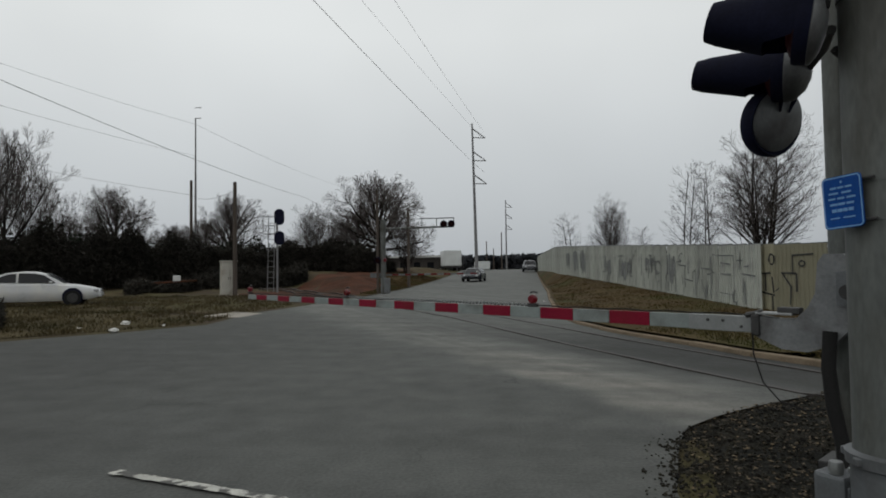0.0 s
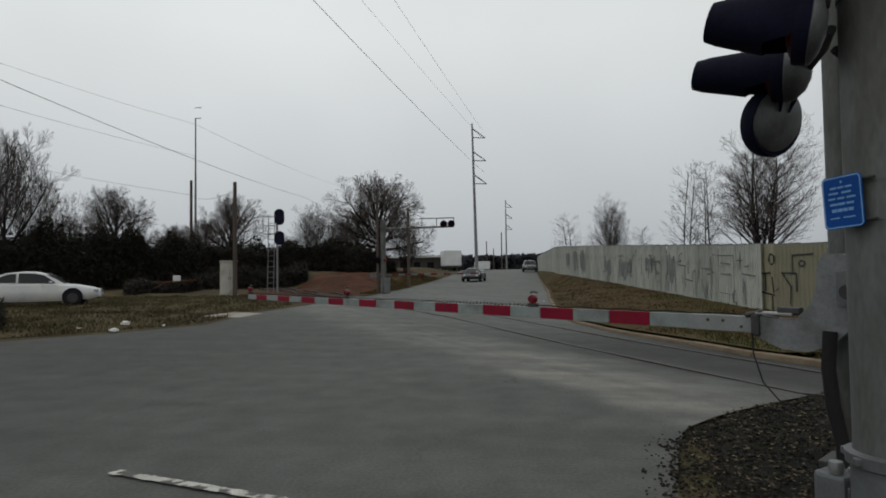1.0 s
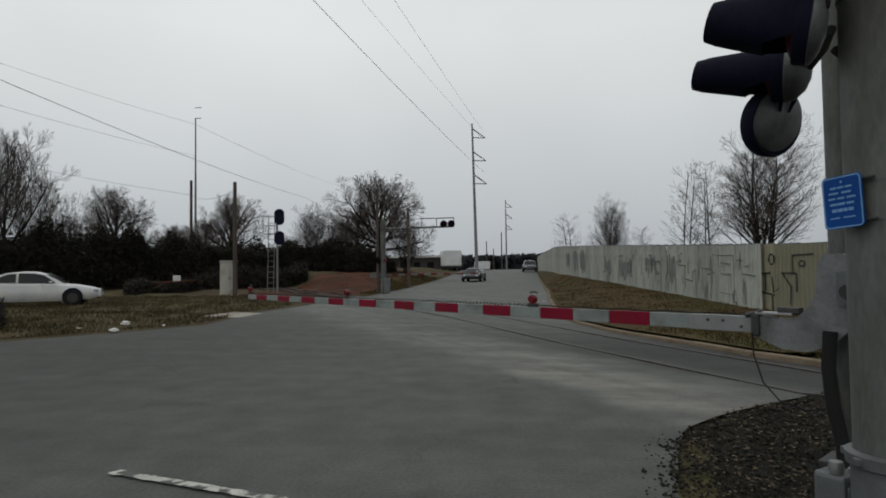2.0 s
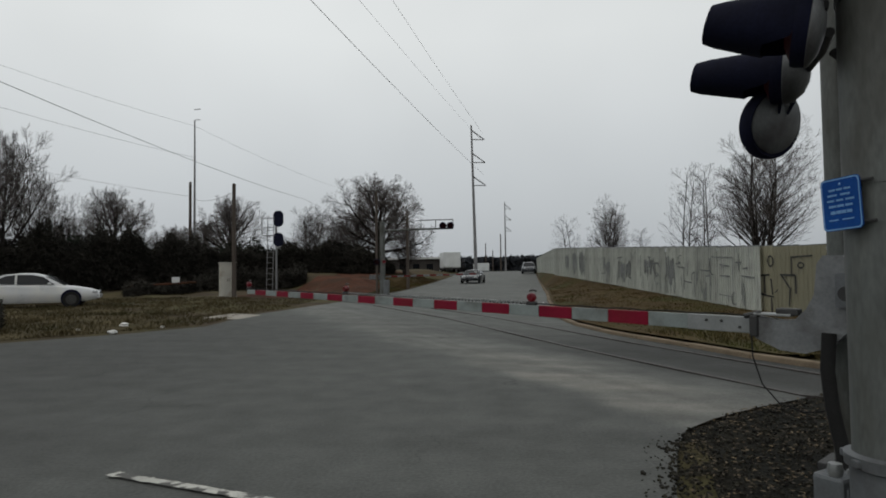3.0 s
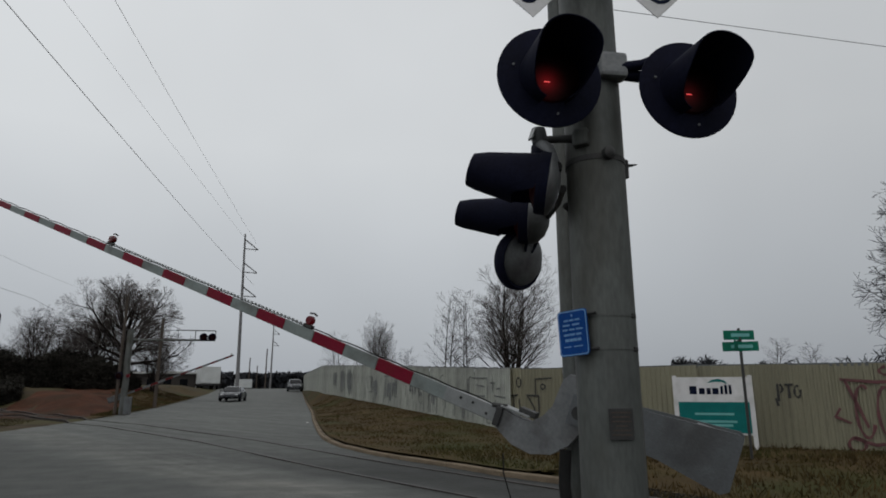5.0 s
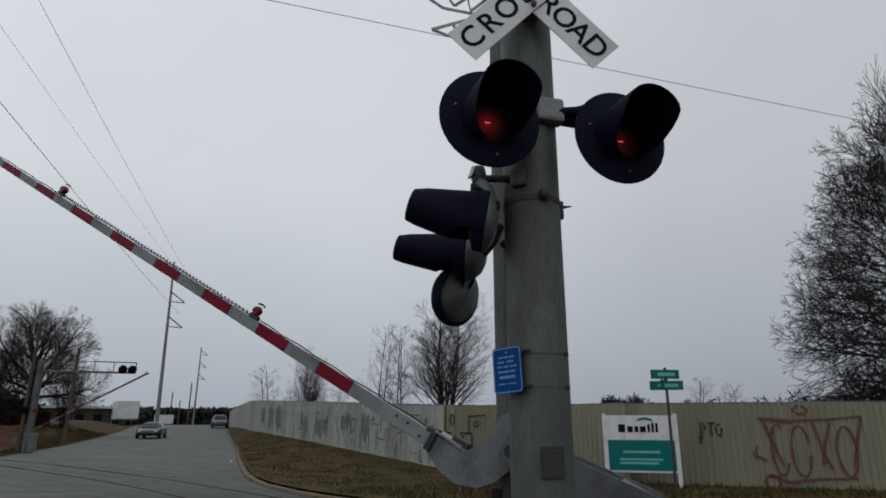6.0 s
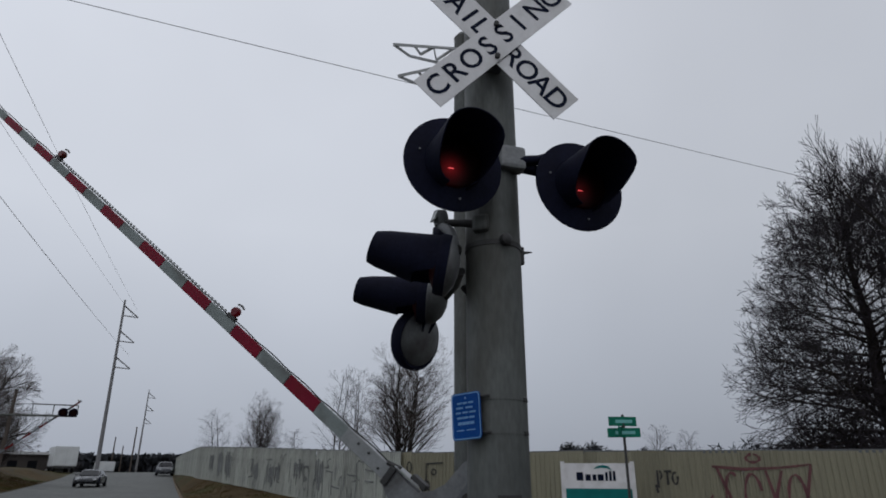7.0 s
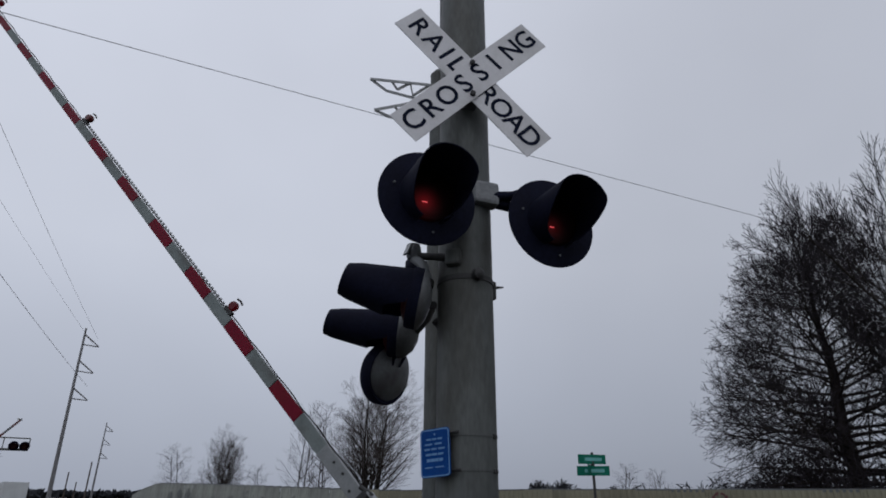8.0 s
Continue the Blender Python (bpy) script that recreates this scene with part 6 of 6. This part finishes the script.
def car(m, paint, label, k=1.0, tall=1.0, lights_on=False):
    """A saloon 4.9 m long; its nose points along local +x."""
    root = thing("car", m, label, "car")
    hull = [(-2.42, 0.58, 0.42, 0.72), (-2.38, 0.74, 0.3, 0.86), (-2.1, 0.84, 0.24, 0.95), (-1.5, 0.89, 0.22, 0.97), (-0.7, 0.9, 0.2, 0.95), (0.3, 0.9, 0.2, 0.93),
            (0.95, 0.89, 0.2, 0.9), (1.6, 0.87, 0.22, 0.84), (2.1, 0.8, 0.26, 0.74), (2.36, 0.68, 0.32, 0.64), (2.46, 0.5, 0.4, 0.55)]
    rings = []
    for x, w, z0, z1 in hull:
        w, z1 = w * k, z1 * tall
        zm = z0 + (z1 - z0) * 0.55
        rings.append([(x, -w * 0.9, z0), (x, -w, z0 + 0.12), (x, -w * 1.0, zm), (x, -w * 0.95, z1 - 0.06), (x, -w * 0.86, z1), (x, 0, z1 + 0.025),
                      (x, w * 0.86, z1), (x, w * 0.95, z1 - 0.06), (x, w, zm), (x, w, z0 + 0.12), (x, w * 0.9, z0)])
    bm = bmesh.new()
    loft(bm, rings)
    body = part("body", bm, paint, root, smooth=True)
    cab = [(-1.75, 0.74, 0.95, 0.97), (-1.3, 0.68, 0.93, 1.22), (-0.85, 0.63, 0.92, 1.37), (-0.3, 0.62, 0.92, 1.42), (0.15, 0.62, 0.91, 1.4), (0.45, 0.64, 0.9, 1.32), (0.8, 0.69, 0.89, 1.14), (1.2, 0.74, 0.86, 0.9)]
    rings = []
    for x, w, z0, z1 in cab:
        w, z0, z1 = w * k, z0 * tall, z1 * tall
        rings.append([(x, -0.8 * k, z0 - 0.03), (x, -w, z1 - 0.07 * (z1 - z0)), (x, -w * 0.86, z1), (x, 0, z1 + 0.02), (x, w * 0.86, z1), (x, w, z1 - 0.07 * (z1 - z0)), (x, 0.8 * k, z0 - 0.03)])
    bm = bmesh.new()
    loft(bm, rings)
    part("cabin", bm, paint, root, smooth=True)
    z = lambda v: v * tall
    for s in (-1, 1):
        def pane(name, pts):
            bm = bmesh.new()
            f = []
            for x, zz in pts:
                t = (zz - 0.92) / 0.48
                f.append(bm.verts.new((x, s * (0.815 * k - 0.17 * k * t + 0.006), z(zz))))
            bm.faces.new(f)
            part(name, bm, GLASS, root)
        pane("side_window", [(-0.42, 0.96), (0.88, 0.95), (0.46, 1.26), (0.1, 1.34), (-0.42, 1.35)])
        pane("side_window", [(-1.28, 0.99), (-0.5, 0.97), (-0.5, 1.35), (-0.8, 1.31), (-1.15, 1.16)])
    for name, x0, z0, x1, z1, w0, w1 in (("windscreen", 1.19, 0.925, 0.5, 1.34, 0.66, 0.55), ("rear_window", -1.72, 1.0, -0.95, 1.36, 0.62, 0.52)):
        bm = bmesh.new()
        o = 0.02
        sx = o if x0 > 0 else -o
        f = [bm.verts.new((x, w * k, z(zz) + o)) for x, zz, w in ((x0 + sx, z0, -w0), (x0 + sx, z0, w0), (x1 + sx, z1, w1), (x1 + sx, z1, -w1))]
        bm.faces.new(f)
        part(name, bm, GLASS, root)
    for x in (-1.45, 1.48):
        for s in (-1, 1):
            bm = bmesh.new()
            lathe(bm, [(0.2, -0.1), (0.3, -0.1), (0.325, -0.07), (0.325, 0.07), (0.3, 0.1), (0.2, 0.1)], 22, pose(x, s * 0.82 * k, 0.32, 90))
            wheel = part("wheel", bm, RUBBER, root, smooth=True)
            bm = bmesh.new()
            lathe(bm, [(0, -0.085), (0.08, -0.09), (0.2, -0.08), (0.205, 0.08), (0.08, 0.09), (0, 0.085)], 18, pose(x, s * 0.825 * k, 0.32, 90))
            part("rim", bm, DARKSTEEL, wheel, smooth=True)
            bm = bmesh.new()
            lathe(bm, [(0, -0.02), (0.375, -0.02), (0.375, 0.02), (0, 0.02)], 22, pose(x, s * (0.885 * k), 0.36, 90))
            part("wheel_arch", bm, HOOD, body)
    for s in (-1, 1):
        bm = bmesh.new()
        box(bm, (2.3, s * 0.6 * k, z(0.62)), (0.2, 0.26, 0.11), 0.03, Matrix.Rotation(radians(-14 * s), 4, "Z"))
        part("headlight", bm, HEADLAMP, root)
        bm = bmesh.new()
        box(bm, (-2.37, s * 0.6 * k, z(0.75)), (0.08, 0.28, 0.14), 0.02)
        part("tail_light", bm, TAIL, root)
        bm = bmesh.new()
        box(bm, (0.72, s * 0.95 * k, z(0.98)), (0.12, 0.18, 0.1), 0.03)
        part("mirror", bm, paint, root)
        for x in (-0.38, -1.2):
            bm = bmesh.new()
            box(bm, (x, s * 0.9 * k, z(0.82)), (0.16, 0.03, 0.03), 0.008)
            part("door_handle", bm, paint, root)
    for x, w in ((2.44, 1.3), (-2.4, 1.4)):
        bm = bmesh.new()
        box(bm, (x, 0, 0.42), (0.12, w * k, 0.16), 0.04)
        part("bumper", bm, paint, root)
    bm = bmesh.new()
    box(bm, (2.42, 0, z(0.56)), (0.08, 0.6, 0.07), 0.015)
    part("grille", bm, HOOD, root)
    return root


p = Vector((-17.0, 25.5, 0))
car(pose(p.x, p.y, land(p.x, p.y) + 0.01, 0, 0, 24), CARWHITE, "white saloon car parked on the rough grass")
p = spot(-2.9, 59.4)
car(pose(p.x, p.y, grade(p.y) + 0.01, 0, 0, -102), CARGREY, "dark blue-grey saloon car waiting on the road", 1.0, 0.9)
p = spot(-8.05, 92)
car(pose(p.x, p.y, grade(p.y) + 0.01, 0, 0, -95), CARGREY, "dark tall vehicle at the road's crest", 1.15, 1.2)


# ---- small things ----
def tufts(name, seed, n, region, hgt, material, label):
    """Blades of grass scattered over a stretch of ground."""
    rnd = random.Random(seed)
    verts, faces = [], []
    tries = 0
    while len(faces) < n and tries < n * 6:
        tries += 1
        x, y = region(rnd)
        if along(ROAD_LEFT, y) - 0.15 < x < along(ROAD_RIGHT, y) + 0.25:
            continue
        dens = noise.noise((x * 1.1, y * 0.8, seed))
        if dens < rnd.uniform(-0.9, 0.5):
            continue
        z = land(x, y) + 0.01
        h = hgt * rnd.uniform(0.35, 1.2) * (1 + dens)
        a = rnd.uniform(0, 6.28)
        w = 0.008 + 0.014 * rnd.random()
        dx, dy = math.cos(a) * w, math.sin(a) * w
        lx, ly = rnd.gauss(0, 0.4) * h, rnd.gauss(0, 0.4) * h
        o = len(verts)
        verts += [(x - dx, y - dy, z), (x + dx, y + dy, z), (x + lx, y + ly, z + h)]
        faces.append((o, o + 1, o + 2))
    return tagged(raw(name, verts, faces, material), label, "grass", kind="stuff")


def bank_spot(r):
    y = r.uniform(36, 70)
    return along(ROAD_LEFT, y) - along([(34, 0.8), (43, 1.2), (52, 4.0)], y) * r.random(), y


tufts("dry_grass", 1, 45000, lambda r: (r.uniform(-26, -6.5), 13 + 20 * r.random() ** 1.4), 0.1, DEADGRASS, "dry tan grass tufts beside the road")
tufts("dry_grass", 2, 26000, lambda r: (r.uniform(3.2, 12), r.uniform(9, 45)), 0.055, GRASS, "short tan winter grass below the fence")
tufts("dry_grass", 5, 22000, lambda r: (r.uniform(5, 20), r.uniform(0, 14)), 0.12, GRASS, "rough dry grass beside the rails")
tufts("dry_grass", 7, 16000, bank_spot, 0.12, GRASS, "dry grass along the road above the clay bank")


def gravel():
    """Loose stones about the mast."""
    rnd = random.Random(21)
    verts, faces = [], []
    cube = [(-1, -1, -1), (1, -1, -1), (1, 1, -1), (-1, 1, -1), (-1, -1, 1), (1, -1, 1), (1, 1, 1), (-1, 1, 1)]
    quad = [(0, 3, 2, 1), (4, 5, 6, 7), (0, 1, 5, 4), (1, 2, 6, 5), (2, 3, 7, 6), (3, 0, 4, 7)]
    n = 0
    while n < 15000:
        y = rnd.uniform(2.2, 8.4)
        x = along(ROAD_RIGHT, y) + rnd.random() ** 1.3 * 5 + (0.3 * ease((y - 5.2) / 0.6)) - 0.04 - 0.25 * rnd.random() ** 6
        if x > track_x(y) + 1.9:
            continue
        s = 0.004 + 0.014 * rnd.random() ** 2.5
        rot = Euler((rnd.uniform(0, 6), rnd.uniform(0, 6), rnd.uniform(0, 6))).to_matrix()
        o = len(verts)
        for c in cube:
            v = rot @ Vector([c[i] * s * rnd.uniform(0.5, 1.0) for i in range(3)])
            verts.append((x + v.x, y + v.y, (grade(y) + 0.006 if x < along(ROAD_RIGHT, y) else land(x, y) + 0.03) + v.z * 0.8))
        faces += [tuple(o + i for i in f) for f in quad]
        n += 1
    return tagged(raw("gravel", verts, faces, STONE), "loose grey gravel around the mast's foot", "gravel", kind="stuff")


gravel()


def dead_leaves():
    """Small tan leaves lying in the cinders about the mast."""
    rnd = random.Random(33)
    verts, faces = [], []
    while len(faces) < 3500:
        y = rnd.uniform(2.2, 8.0)
        x = along(ROAD_RIGHT, y) + 0.1 + rnd.random() ** 1.4 * 4
        if noise.noise((x * 1.6, y * 1.6, 7)) < rnd.uniform(-0.6, 0.4):
            continue
        z, a, s = land(x, y) + 0.035, rnd.uniform(0, 6.28), rnd.uniform(0.008, 0.024)
        o = len(verts)
        for k, q in enumerate((1.0, 0.5, 1.0, 0.5)):
            verts.append((x + math.cos(a + k * 1.57) * s * q, y + math.sin(a + k * 1.57) * s * q, z + rnd.uniform(0, 0.012)))
        faces.append((o, o + 1, o + 2, o + 3))
    return tagged(raw("dead_leaves", verts, faces, LEAF), "small dead tan leaves lying on the cinders", "leaves", kind="stuff")


dead_leaves()


def concrete_slab():
    bm = bmesh.new()
    slab_pts = [(-7.75, 19.9), (-6.7, 20.2), (-6.45, 22.0), (-7.4, 21.9)]
    lo = [bm.verts.new((x, y, land(x, y) - 0.05)) for x, y in slab_pts]
    hi = [bm.verts.new((x, y, land(x, y) + 0.06)) for x, y in slab_pts]
    bm.faces.new(lo[::-1])
    bm.faces.new(hi)
    for i in range(4):
        bm.faces.new((lo[i], lo[(i + 1) % 4], hi[(i + 1) % 4], hi[i]))
    tagged(part("concrete_slab", bm, SLAB), "pale broken concrete slab at the road edge", "slab")


concrete_slab()


def litter():
    rnd = random.Random(14)
    for x, y, s in ((-8.9, 17.2, 0.13), (-8.35, 15.55, 0.12), (-7.75, 17.0, 0.08), (-7.2, 16.9, 0.07), (-9.6, 16.2, 0.06), (4.5, 27.5, 0.1)):
        bm = bmesh.new()
        bmesh.ops.create_icosphere(bm, subdivisions=2, radius=s)
        for v in bm.verts:
            v.co = v.co * rnd.uniform(0.65, 1.15)
            v.co.z *= 0.55
        tagged(part("litter", bm, LITTER, m=pose(x, y, land(x, y) + s * 0.3, 0, 0, rnd.uniform(0, 360))), "crumpled pale litter lying in the grass", "litter", "litter in the grass")


litter()


# ---- what moves ----
LIFT = [(0.0, 0.17), (2.8, 0.17), (3.0, 0.9), (3.2, 2.67), (3.5, 6.66), (4.0, 11.05), (4.5, 15.76), (4.7, 17.6), (5.8, 27.6), (6.0, 29.3), (6.5, 33.75), (7.0, 38.3), (7.5, 42.9), (8.0, 47.3)]


def motions():
    """Both gate arms rise together."""
    walk(gate_arm, [(t, pose(0.048, 0, 1.296, 0, -a, 0) @ Matrix.Translation((-0.048, 0, -0.02))) for t, a in LIFT])
    walk(far_arm, [(t, pose(0.15, 0.35, 1.25, 0, -a * 1.06, 0)) for t, a in LIFT])


motions()
